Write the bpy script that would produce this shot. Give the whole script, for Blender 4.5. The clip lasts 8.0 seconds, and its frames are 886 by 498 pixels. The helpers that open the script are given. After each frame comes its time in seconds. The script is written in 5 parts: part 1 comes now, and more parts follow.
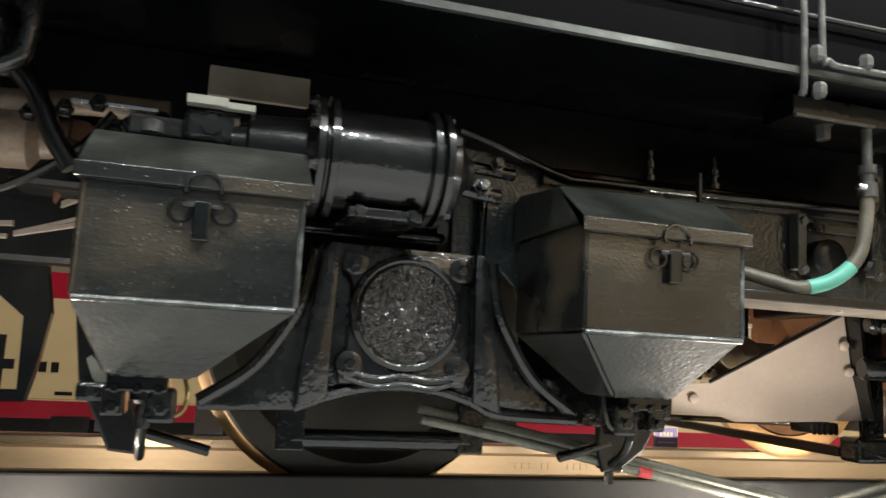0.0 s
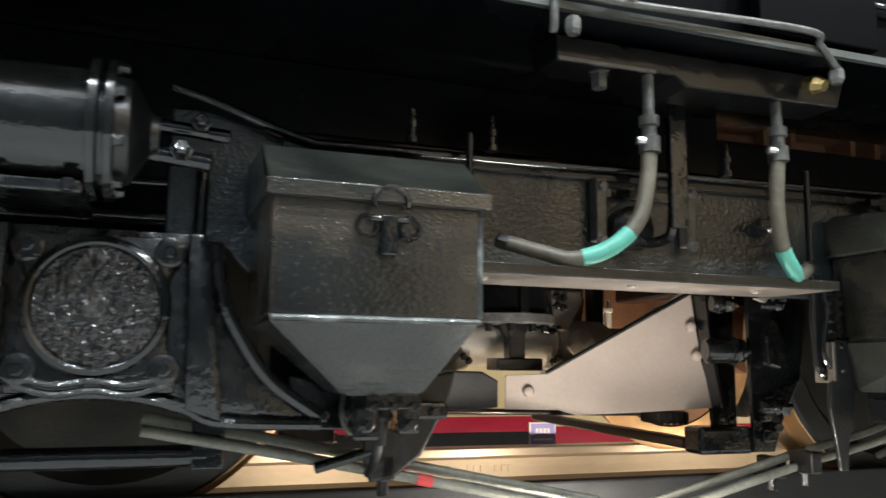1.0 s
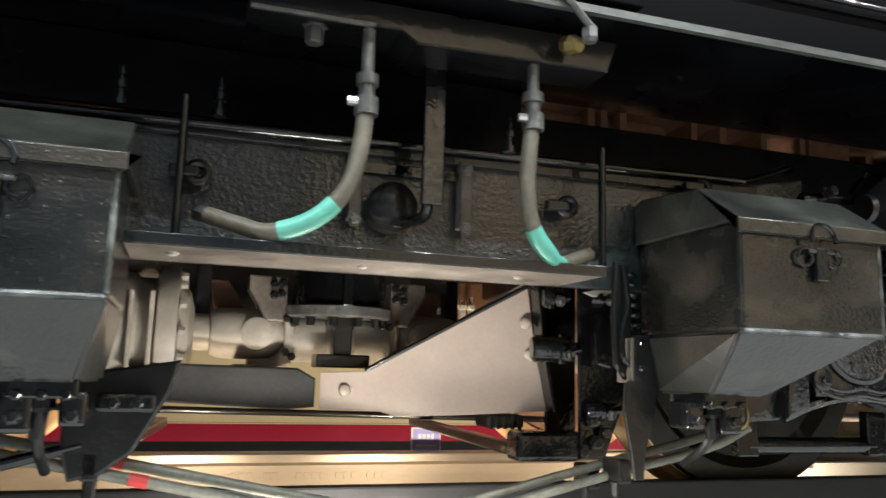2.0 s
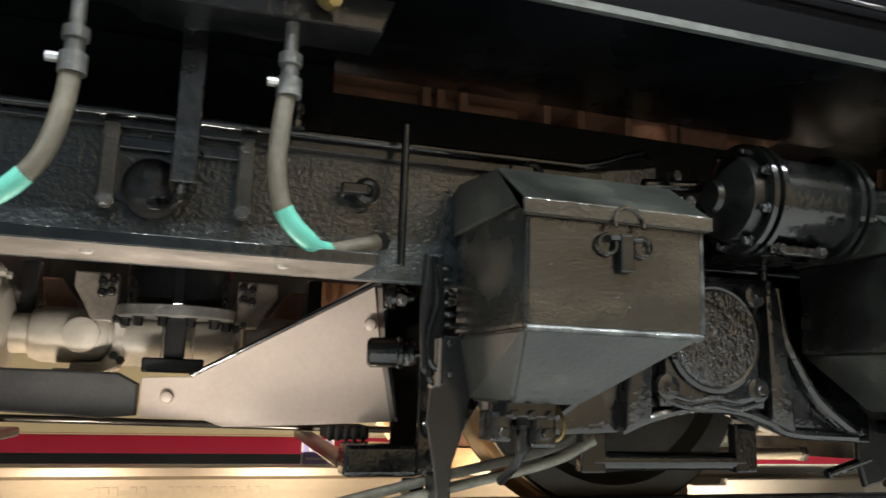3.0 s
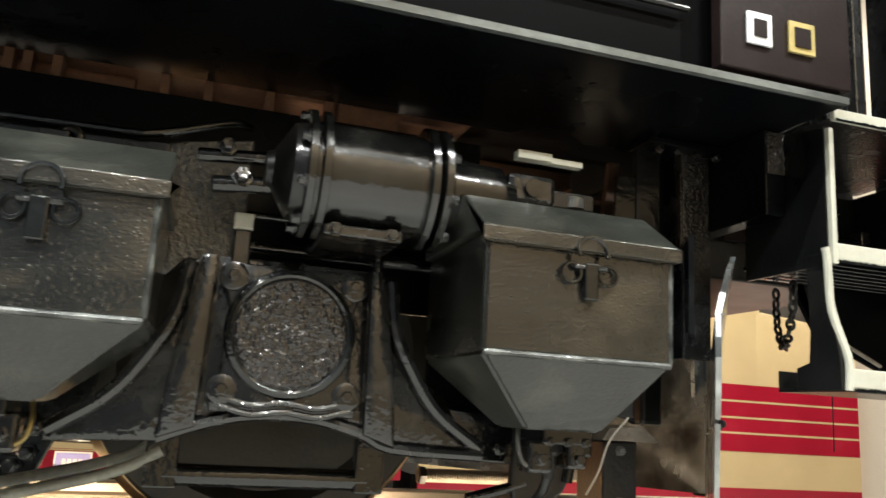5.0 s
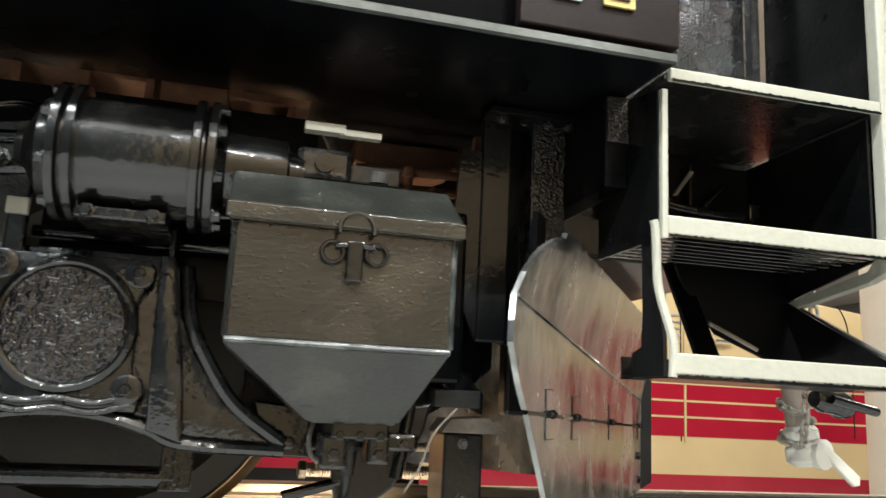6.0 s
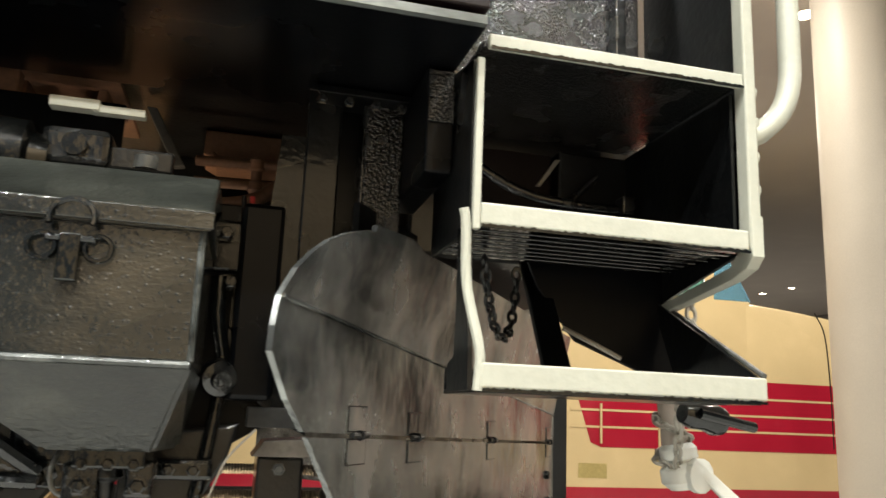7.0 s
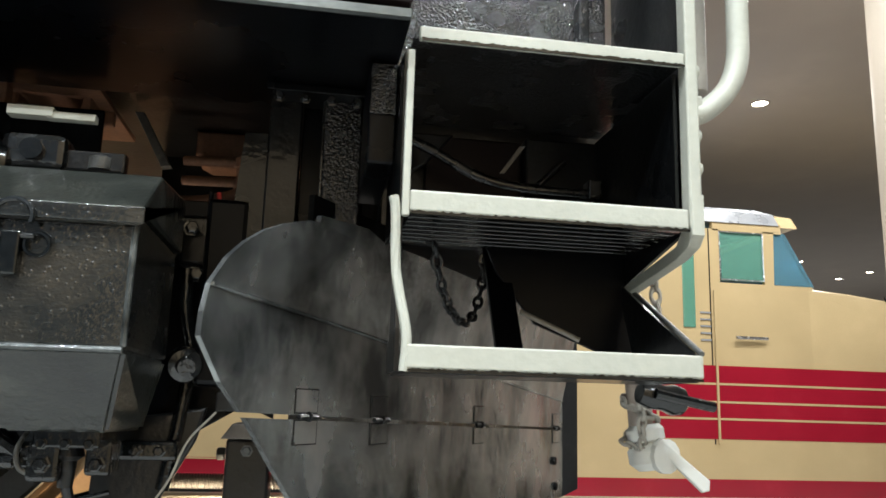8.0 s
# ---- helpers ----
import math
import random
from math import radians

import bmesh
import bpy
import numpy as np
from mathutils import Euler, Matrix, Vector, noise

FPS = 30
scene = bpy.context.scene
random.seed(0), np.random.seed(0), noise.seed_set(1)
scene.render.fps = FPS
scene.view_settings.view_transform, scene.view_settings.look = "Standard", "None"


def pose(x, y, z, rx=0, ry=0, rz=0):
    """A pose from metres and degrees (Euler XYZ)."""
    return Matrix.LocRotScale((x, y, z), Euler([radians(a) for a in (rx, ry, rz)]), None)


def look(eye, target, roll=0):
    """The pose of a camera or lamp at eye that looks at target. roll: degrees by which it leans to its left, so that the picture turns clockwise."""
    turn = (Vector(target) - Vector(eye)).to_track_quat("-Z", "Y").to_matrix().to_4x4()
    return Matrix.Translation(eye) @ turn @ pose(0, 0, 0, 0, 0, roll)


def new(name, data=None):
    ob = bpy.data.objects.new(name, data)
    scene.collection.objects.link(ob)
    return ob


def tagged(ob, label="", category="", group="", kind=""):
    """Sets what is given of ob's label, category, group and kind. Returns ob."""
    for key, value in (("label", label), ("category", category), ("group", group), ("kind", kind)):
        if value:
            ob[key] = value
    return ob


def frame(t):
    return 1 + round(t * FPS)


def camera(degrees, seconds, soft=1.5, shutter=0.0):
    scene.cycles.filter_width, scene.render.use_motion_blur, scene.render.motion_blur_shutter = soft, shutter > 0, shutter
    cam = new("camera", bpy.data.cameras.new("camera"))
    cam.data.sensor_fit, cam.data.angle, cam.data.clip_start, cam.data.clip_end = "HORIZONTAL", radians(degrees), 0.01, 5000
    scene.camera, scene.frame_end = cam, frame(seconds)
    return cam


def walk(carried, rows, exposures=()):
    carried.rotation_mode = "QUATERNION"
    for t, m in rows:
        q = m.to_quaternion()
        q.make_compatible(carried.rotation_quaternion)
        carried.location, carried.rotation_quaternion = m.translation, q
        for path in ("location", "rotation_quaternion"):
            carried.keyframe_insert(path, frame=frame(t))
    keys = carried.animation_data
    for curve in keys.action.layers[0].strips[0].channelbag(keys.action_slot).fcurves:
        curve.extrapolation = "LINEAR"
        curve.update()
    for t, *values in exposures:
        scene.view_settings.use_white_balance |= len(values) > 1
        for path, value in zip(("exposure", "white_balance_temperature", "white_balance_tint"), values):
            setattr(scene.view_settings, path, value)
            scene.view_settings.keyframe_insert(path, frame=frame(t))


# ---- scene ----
cam = camera(58.9, 8.0, 1.5, 0.3)
PATH = [
    (0, (-0.379, -2.024, 0.338), (0.169, -0.12, 0.615), 3.1),
    (0.5, (-0.146, -1.964, 0.329), (0.417, -0.067, 0.62), 2.1),
    (1, (0.118, -1.913, 0.338), (0.765, -0.042, 0.623), 0.7),
    (1.5, (0.423, -1.941, 0.322), (1.046, -0.064, 0.619), 1.3),
    (3, (1.129, -1.876, 0.307), (1.744, -0.003, 0.649), 1.9),
    (3.5, (1.36, -1.866, 0.325), (1.962, 0.005, 0.693), 2.1),
    (4, (1.553, -1.822, 0.334), (2.176, 0.036, 0.733), 1.8),
    (4.5, (1.791, -1.897, 0.296), (2.393, -0.035, 0.709), 2.9),
    (6, (2.496, -1.949, 0.329), (2.973, -0.044, 0.705), 2.9),
    (6.5, (2.698, -1.928, 0.343), (3.123, -0.017, 0.751), 2.6),
    (7, (2.872, -1.84, 0.353), (3.357, 0.057, 0.761), 2.3),
    (7.5, (2.989, -1.863, 0.318), (3.35, 0.067, 0.699), 2.1),
    (8, (3.075, -1.923, 0.339), (3.391, 0.014, 0.727), 1.7),
]
# the camera lets in a little more or less light on its way, and its white balance drifts
EXPOSURES = [(0.0, 0.0, 6600, 10), (0.5, 0.0, 6150, 10), (1.0, 0.03, 6150, 10), (1.5, 0.12, 6200, 10), (3.0, 0.2, 6250, 10), (3.5, 0.15, 6300, 10), (4.0, 0.1, 6350, 10), (4.5, 0.27, 6950, 10), (6.0, 0.22, 6550, 10), (6.5, 0.24, 7000, 10), (7.0, 0.18, 6950, 10), (7.5, 0.02, 6500, 10), (8.0, -0.06, 6100, 9)]
walk(cam, [(t, look(eye, target, roll)) for t, eye, target, roll in PATH], EXPOSURES)

# ---- light ----
world = bpy.data.worlds.new("hall_air")
world.use_nodes = True
world.node_tree.nodes["Background"].inputs[0].default_value = (0.85, 0.85, 0.85, 1)
world.node_tree.nodes["Background"].inputs[1].default_value = 0.02
scene.world = world
scene.view_settings.exposure = 0.0
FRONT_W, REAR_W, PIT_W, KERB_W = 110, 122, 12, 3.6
CEIL_Z, FLOOR_Z = 4.5, -0.9


def lamp(name, x, y, z, size, watts, colour, target):
    data = bpy.data.lights.new(name, "AREA")
    data.shape, data.size, data.energy, data.color = "DISK", size, watts, colour
    ob = new(name, data)
    ob.matrix_world = look((x, y, z), target)
    return ob


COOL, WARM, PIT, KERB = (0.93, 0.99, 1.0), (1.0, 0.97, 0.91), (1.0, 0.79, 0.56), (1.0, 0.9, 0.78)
FRONT_SPOTS = [(x, -2.7) for x in (-2.6, -0.6, 1.4, 3.4, 5.4)] + [(x, -4.4) for x in (-1.6, 0.4, 2.4, 4.4)]
REAR_SPOTS = [(-2.5, 3.6), (2.5, 3.6), (6.0, 3.6), (8.2, 4.4), (8.92, 7.37), (11.5, 4.4), (16.27, 17.57), (19.04, 19.73), (19.08, 18.4)]
for cx, cy in FRONT_SPOTS + REAR_SPOTS:
    lamp("ceiling_lamp", cx, cy, CEIL_Z - 0.03, 0.11, FRONT_W if cy < 0 else REAR_W, COOL if cy < 0 else WARM, (cx, cy + 0.01, -1))
# all uplights are unseen; assumed from treads and undersides lit warm from below
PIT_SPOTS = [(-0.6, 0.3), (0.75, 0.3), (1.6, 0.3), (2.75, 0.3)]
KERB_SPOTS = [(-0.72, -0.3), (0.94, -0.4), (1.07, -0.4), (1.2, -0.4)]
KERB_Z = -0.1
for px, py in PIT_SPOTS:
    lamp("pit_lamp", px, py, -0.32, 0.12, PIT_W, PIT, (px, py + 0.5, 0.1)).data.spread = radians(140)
# extra unseen uplight, added to brighten the brown cavity
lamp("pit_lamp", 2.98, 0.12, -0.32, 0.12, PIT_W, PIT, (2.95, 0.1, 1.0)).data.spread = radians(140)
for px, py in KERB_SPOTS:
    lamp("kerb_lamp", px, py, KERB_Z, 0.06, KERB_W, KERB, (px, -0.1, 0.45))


# ---- materials ----
def material(name, base, rough=0.5, metal=0.0, vary=0.25, scale=6.0, bump=0.15, grain=90.0, second=None, amount=0.35, stretch=(1, 1, 1), coat=0.0, per_object=0.0, spec=0.5, relief=0.3, depth=0.003, shine=0.07, spread=0.15, blister=0.0):
    m = bpy.data.materials.new(name)
    m.use_nodes = True
    nt = m.node_tree
    link, node = nt.links.new, nt.nodes.new
    bsdf = nt.nodes["Principled BSDF"]
    coord, mapping = node("ShaderNodeTexCoord"), node("ShaderNodeMapping")
    mapping.inputs["Scale"].default_value = stretch
    link(coord.outputs["Object"], mapping.inputs["Vector"])
    big, fine = node("ShaderNodeTexNoise"), node("ShaderNodeTexNoise")
    big.inputs["Scale"].default_value, big.inputs["Detail"].default_value = scale, 5
    fine.inputs["Scale"].default_value, fine.inputs["Detail"].default_value = grain, 2
    link(mapping.outputs["Vector"], big.inputs["Vector"])
    link(mapping.outputs["Vector"], fine.inputs["Vector"])
    other = second or tuple(min(1, c * (1 + vary) + 0.004) for c in base)
    dark = tuple(c * (1 - vary) for c in base)
    ramp = node("ShaderNodeValToRGB")
    ramp.color_ramp.elements[0].position, ramp.color_ramp.elements[0].color = 0.34, (*dark, 1)
    ramp.color_ramp.elements[1].position, ramp.color_ramp.elements[1].color = 0.72, (*other, 1)
    mid = ramp.color_ramp.elements.new(0.34 + 0.38 * (1 - amount))
    mid.color = (*base, 1)
    link(big.outputs["Fac"], ramp.inputs["Fac"])
    mix = node("ShaderNodeMixRGB")
    mix.blend_type = "OVERLAY"
    mix.inputs["Fac"].default_value = 0.35 if max(base) < 0.3 else 0.08
    link(ramp.outputs["Color"], mix.inputs["Color1"])
    link(fine.outputs["Fac"], mix.inputs["Color2"])
    colour = mix.outputs["Color"]
    if per_object:
        info, value, mul = node("ShaderNodeObjectInfo"), node("ShaderNodeMapRange"), node("ShaderNodeMixRGB")
        value.inputs["To Min"].default_value, value.inputs["To Max"].default_value = 1 - per_object, 1
        mul.blend_type, mul.inputs["Fac"].default_value = "MULTIPLY", 1
        link(info.outputs["Random"], value.inputs["Value"])
        link(colour, mul.inputs["Color1"])
        link(value.outputs["Result"], mul.inputs["Color2"])
        colour = mul.outputs["Color"]
    link(colour, bsdf.inputs["Base Color"])
    rr = node("ShaderNodeMapRange")
    rr.inputs["To Min"].default_value, rr.inputs["To Max"].default_value = max(0.03, rough - spread), min(1, rough + spread)
    link(big.outputs["Fac"], rr.inputs["Value"])
    link(rr.outputs["Result"], bsdf.inputs["Roughness"])
    bsdf.inputs["Metallic"].default_value = metal
    bsdf.inputs["Specular IOR Level"].default_value = spec
    bsdf.inputs["Coat Weight"].default_value = coat
    bsdf.inputs["Coat Roughness"].default_value = shine
    if bump:
        b1, b2 = node("ShaderNodeBump"), node("ShaderNodeBump")
        b1.inputs["Strength"].default_value, b1.inputs["Distance"].default_value = bump * relief, 0.02
        b2.inputs["Strength"].default_value, b2.inputs["Distance"].default_value = bump, depth
        link(big.outputs["Fac"], b1.inputs["Height"])
        link(fine.outputs["Fac"], b2.inputs["Height"])
        link(b1.outputs["Normal"], b2.inputs["Normal"])
        if blister:
            # scattered round paint blisters of 2 to 4 mm
            cells, dome, b3 = node("ShaderNodeTexVoronoi"), node("ShaderNodeMapRange"), node("ShaderNodeBump")
            cells.inputs["Scale"].default_value = 115
            dome.interpolation_type = "SMOOTHSTEP"
            dome.inputs["From Min"].default_value, dome.inputs["From Max"].default_value = 0.0, 0.36
            dome.inputs["To Min"].default_value, dome.inputs["To Max"].default_value = 1.0, 0.0
            patch = node("ShaderNodeMath")
            patch.operation = "MULTIPLY"
            b3.inputs["Strength"].default_value, b3.inputs["Distance"].default_value = 1.0, blister
            link(coord.outputs["Object"], cells.inputs["Vector"])
            link(cells.outputs["Distance"], dome.inputs["Value"])
            link(dome.outputs["Result"], patch.inputs[0])
            link(big.outputs["Fac"], patch.inputs[1])
            link(patch.outputs["Value"], b3.inputs["Height"])
            link(b3.outputs["Normal"], b1.inputs["Normal"])
        link(b2.outputs["Normal"], bsdf.inputs["Normal"])
        link(b2.outputs["Normal"], bsdf.inputs["Coat Normal"])
    return m


def glowing(name, colour, strength):
    m = bpy.data.materials.new(name)
    m.use_nodes = True
    bsdf = m.node_tree.nodes["Principled BSDF"]
    bsdf.inputs["Emission Color"].default_value = (*colour, 1)
    bsdf.inputs["Emission Strength"].default_value = strength
    return m


def glass(name, colour):
    m = bpy.data.materials.new(name)
    m.use_nodes = True
    bsdf = m.node_tree.nodes["Principled BSDF"]
    bsdf.inputs["Base Color"].default_value = (*colour, 1)
    bsdf.inputs["Roughness"].default_value = 0.04
    bsdf.inputs["Transmission Weight"].default_value = 0.7
    return m


BLACK = material("gloss_black_paint", (0.006, 0.007, 0.007), 0.16, coat=0.8, vary=0.5, scale=9, bump=0.45, grain=70, second=(0.014, 0.014, 0.013), relief=0.12, shine=0.05, spec=0.3)
PANELBLACK = material("satin_black_panel_paint", (0.006, 0.0065, 0.007), 0.3, vary=0.5, scale=5, bump=0.3, grain=60, second=(0.014, 0.014, 0.013), spec=0.2, relief=0.15, coat=0.5, shine=0.09)
LUMPY = material("thick_brushed_black_paint", (0.009, 0.0095, 0.0095), 0.26, coat=1.0, vary=0.45, scale=18, bump=0.38, grain=60, second=(0.027, 0.0255, 0.024), relief=0.14, depth=0.0045, shine=0.06, spec=0.32)
COVERBLACK = material("pebbled_black_paint", (0.013, 0.0125, 0.013), 0.25, coat=1.0, vary=0.5, scale=14, bump=0.9, grain=75, second=(0.04, 0.035, 0.035), relief=0.15, depth=0.012, stretch=(1, 1, 0.75), shine=0.09, spec=0.35)
PEBBLE = material("fine_pebbled_black_paint", (0.012, 0.012, 0.0125), 0.25, coat=1.0, vary=0.5, scale=14, bump=0.7, grain=170, second=(0.036, 0.034, 0.034), relief=0.1, depth=0.006, shine=0.08, spec=0.35)
# the sill edge's highlight is put into this pale colour
SILLEDGE = material("sill_edge_highlight", (0.11, 0.118, 0.112), 0.38, metal=0.3, vary=0.45, scale=5, bump=0.2, second=(0.2, 0.21, 0.2), stretch=(0.5, 1, 1))
SOOT = material("sooty_black_steel", (0.008, 0.008, 0.008), 0.35, vary=0.5, scale=5, bump=0.3, coat=0.5, shine=0.1, spec=0.3)
# near-black; its backing sheets stand for shade in gaps and recesses
SKIRT = material("satin_black_and_shade", (0.0025, 0.003, 0.004), 0.28, vary=0.4, scale=3, bump=0.06, second=(0.005, 0.005, 0.006), spec=0.16)
# hood's darkness is put into the colour, well below real black paint
HOODBLACK = material("deep_black_hood", (0.0016, 0.0016, 0.002), 0.5, vary=0.3, scale=2, bump=0.03, spec=0.03, second=(0.0022, 0.0022, 0.0026))
WEBGREY = material("glossy_grey_black_web_paint", (0.019, 0.025, 0.027), 0.32, vary=0.5, scale=8, bump=0.65, grain=95, second=(0.042, 0.05, 0.052), coat=0.8, relief=0.08, depth=0.004, shine=0.08, spec=0.45, blister=0.0011)
# brown mottling puts the hall's brown reflection into the face colour
BOXPAINT = material("olive_black_box_reflection", (0.0115, 0.012, 0.0105), 0.27, vary=0.6, scale=5, bump=0.38, grain=140, second=(0.06, 0.047, 0.031), amount=0.6, per_object=0.15, coat=1.0, relief=0.12, depth=0.0024, shine=0.045, stretch=(0.7, 1, 1.2), spec=0.4, spread=0.2, blister=0.0011)
# lids and hoppers coloured lighter than the faces for light they catch
LIDPAINT = material("grey_green_lit_paint", (0.024, 0.026, 0.022), 0.4, vary=0.55, scale=7, second=(0.05, 0.052, 0.043), bump=0.35, grain=110, coat=0.9, shine=0.12, spec=0.3, relief=0.6)
WORN = material("worn_paint_edge", (0.055, 0.06, 0.057), 0.36, metal=0.2, vary=0.7, scale=22, bump=0.6, second=(0.2, 0.21, 0.2), amount=0.5, coat=0.5)
MAROON = material("maroon_black_panel", (0.012, 0.007, 0.007), 0.4, vary=0.3, scale=4, bump=0.06, spec=0.2)
WHITE = material("cream_white_step_paint", (0.46, 0.455, 0.385), 0.42, vary=0.08, scale=12, bump=0.25, grain=70, second=(0.42, 0.39, 0.31), amount=0.2)
BEIGE = material("pale_grey_plate_paint", (0.4, 0.335, 0.285), 0.45, vary=0.1, scale=3, bump=0.08)
SHAFTGREY = material("dusty_grey_casting", (0.36, 0.33, 0.28), 0.5, vary=0.25, scale=9, bump=0.35)
# brown takes in the warm light that falls on dark underframe steel
BROWN = material("brown_warm_lit_steel", (0.21, 0.105, 0.06), 0.5, vary=0.35, scale=6, bump=0.2)
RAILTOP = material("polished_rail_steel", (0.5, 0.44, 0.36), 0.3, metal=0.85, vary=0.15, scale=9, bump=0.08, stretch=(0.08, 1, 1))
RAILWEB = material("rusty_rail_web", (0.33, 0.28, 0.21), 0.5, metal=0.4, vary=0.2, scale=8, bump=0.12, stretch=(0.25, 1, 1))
# dark grey steel; on the near rail it stands for the unlit side
RAILDARK = material("dark_steel_and_unlit_rail", (0.03, 0.03, 0.03), 0.5, vary=0.3, scale=8, bump=0.15)
TREAD = material("bright_wheel_tread", (0.56, 0.37, 0.2), 0.4, metal=0.7, vary=0.2, scale=10, bump=0.1)
WHEELFACE = material("brown_black_wheel_face", (0.017, 0.0145, 0.009), 0.4, vary=0.4, scale=7, bump=0.2)
# dark mottling stands for smears and for dark reflections in the blade
PLOW = material("smeared_reflecting_plough_steel", (0.6, 0.62, 0.61), 0.24, metal=0.92, vary=0.7, scale=8, bump=0.3, grain=60, second=(0.8, 0.78, 0.75), amount=0.4, stretch=(1, 1, 0.7), spread=0.2, relief=0.8, depth=0.001)
HOSE = material("khaki_rubber_hose", (0.095, 0.082, 0.058), 0.5, vary=0.25, scale=14, bump=0.15)
GREEN = material("mint_green_tape", (0.1, 0.37, 0.285), 0.45, vary=0.1, scale=20, bump=0.1)
REDTAPE = material("red_tape", (0.55, 0.05, 0.05), 0.5, vary=0.1, scale=20)
RODGREY = material("khaki_grey_rod_paint", (0.19, 0.19, 0.155), 0.4, vary=0.3, scale=16, bump=0.25)
BARREL = material("black_cylinder_paint", (0.007, 0.0075, 0.007), 0.2, coat=0.8, vary=0.5, scale=9, bump=0.6, grain=70, second=(0.018, 0.018, 0.016), relief=0.15, depth=0.0014, shine=0.05, spec=0.35)
RODBROWN = material("grubby_brown_rod", (0.2, 0.15, 0.11), 0.5, vary=0.4, scale=12, bump=0.3)
# pale tan; on flange and bracket edge it carries warm light from below
TANLIT = material("tan_and_lit_steel", (0.16, 0.135, 0.11), 0.45, vary=0.6, scale=7, bump=0.25, second=(0.24, 0.205, 0.17))
FITTING = material("grey_painted_fitting", (0.12, 0.12, 0.113), 0.35, metal=0.3, vary=0.3, scale=30, bump=0.3)
BRASS = material("brass_cock", (0.4, 0.3, 0.12), 0.35, metal=0.8, vary=0.3, scale=30, bump=0.2)
CREAM = material("cream_coach_paint", (0.6, 0.46, 0.25), 0.2, vary=0.05, scale=2, bump=0.015, coat=0.4)
RED = material("crimson_coach_paint", (0.36, 0.012, 0.03), 0.2, vary=0.08, scale=2, bump=0.015, coat=0.4)
CHROME = material("brushed_metal_trim", (0.6, 0.6, 0.6), 0.25, metal=1.0, vary=0.1, scale=20, bump=0.05)
ROOFGREY = material("silver_roof_paint", (0.45, 0.47, 0.5), 0.3, metal=0.4, vary=0.1)
PANE = glass("green_tinted_pane", (0.35, 0.75, 0.6))
WINDSCREEN = glass("blue_tinted_windscreen", (0.3, 0.6, 0.75))
COLUMN = material("cream_plaster_column", (0.52, 0.46, 0.38), 0.55, vary=0.05, scale=2, bump=0.03)
CEILING = material("warm_grey_ceiling_paint", (0.38, 0.34, 0.31), 0.8, vary=0.06, scale=1, bump=0.02)
# brown of an unseen wall, added to be reflected in the box faces
BROWNWALL = material("brown_reflected_wall", (0.42, 0.31, 0.19), 0.7, vary=0.1, scale=1, bump=0.02)
BLUEWALL = material("blue_grey_reflected_wall", (0.06, 0.07, 0.08), 0.7, vary=0.1, scale=1, bump=0.02)
WALL = material("beige_wall_paint", (0.6, 0.58, 0.54), 0.8, vary=0.06, scale=1, bump=0.02)
FLOOR = material("polished_grey_floor", (0.5, 0.495, 0.47), 0.35, vary=0.15, scale=1.5, bump=0.03)
DARKWALL = material("dark_end_wall", (0.22, 0.205, 0.19), 0.7, vary=0.2, scale=1, bump=0.02)
PITWALL = material("matt_black_girder", (0.012, 0.012, 0.012), 0.7, vary=0.3, scale=4, bump=0.1)
PANELWHITE = material("white_guard_panel", (0.75, 0.74, 0.68), 0.5, vary=0.06, scale=3, bump=0.03)
SIGNBLUE = material("violet_blue_sign_face", (0.36, 0.35, 0.78), 0.4, vary=0.05, scale=4, bump=0)
SIGNWHITE = material("white_sign_print", (0.8, 0.8, 0.82), 0.5, vary=0.03, bump=0)
GOLD = material("yellowed_plate", (0.5, 0.4, 0.16), 0.4, metal=0.4, vary=0.1, scale=20)
LAMPGLOW = glowing("downlight_glow", (1.0, 0.85, 0.62), 30)
PITGLOW = glowing("pit_light_glow", (1.0, 0.7, 0.4), 10)


# ---- mesh helpers ----
def box(bm, x0, x1, y0, y1, z0, z1, bevel=0.0):
    made = bmesh.ops.create_cube(bm, size=1, matrix=Matrix.Translation(((x0 + x1) / 2, (y0 + y1) / 2, (z0 + z1) / 2)) @ Matrix.Diagonal((x1 - x0, y1 - y0, z1 - z0, 1)))["verts"]
    if bevel:
        edges = list({e for v in made for e in v.link_edges})
        bmesh.ops.bevel(bm, geom=edges, offset=bevel, segments=2, affect="EDGES", profile=0.5)
    return bm


def prism(bm, points, a0, a1, axis="y", bevel=0.0):
    """An outline, pushed along an axis. Points are (x, z) for y, (y, z) for x and (x, y) for z."""
    def place(p, a):
        return {"y": (p[0], a, p[1]), "x": (a, p[0], p[1]), "z": (p[0], p[1], a)}[axis]
    low = [bm.verts.new(place(p, a0)) for p in points]
    high = [bm.verts.new(place(p, a1)) for p in points]
    n = len(points)
    faces = [bm.faces.new(low), bm.faces.new(high[::-1])]
    faces += [bm.faces.new((low[i], low[(i + 1) % n], high[(i + 1) % n], high[i])) for i in range(n)]
    bmesh.ops.recalc_face_normals(bm, faces=faces)
    if bevel:
        edges = [e for e in faces[0].edges] + [e for e in faces[1].edges]
        bmesh.ops.bevel(bm, geom=edges, offset=bevel, segments=2, affect="EDGES", profile=0.5)
    return bm


def ring_at(bm, p, along, r, seg):
    q = Vector(along).to_track_quat("Z", "Y")
    return [bm.verts.new(Vector(p) + q @ Vector((r * math.cos(2 * math.pi * i / seg), r * math.sin(2 * math.pi * i / seg), 0))) for i in range(seg)]


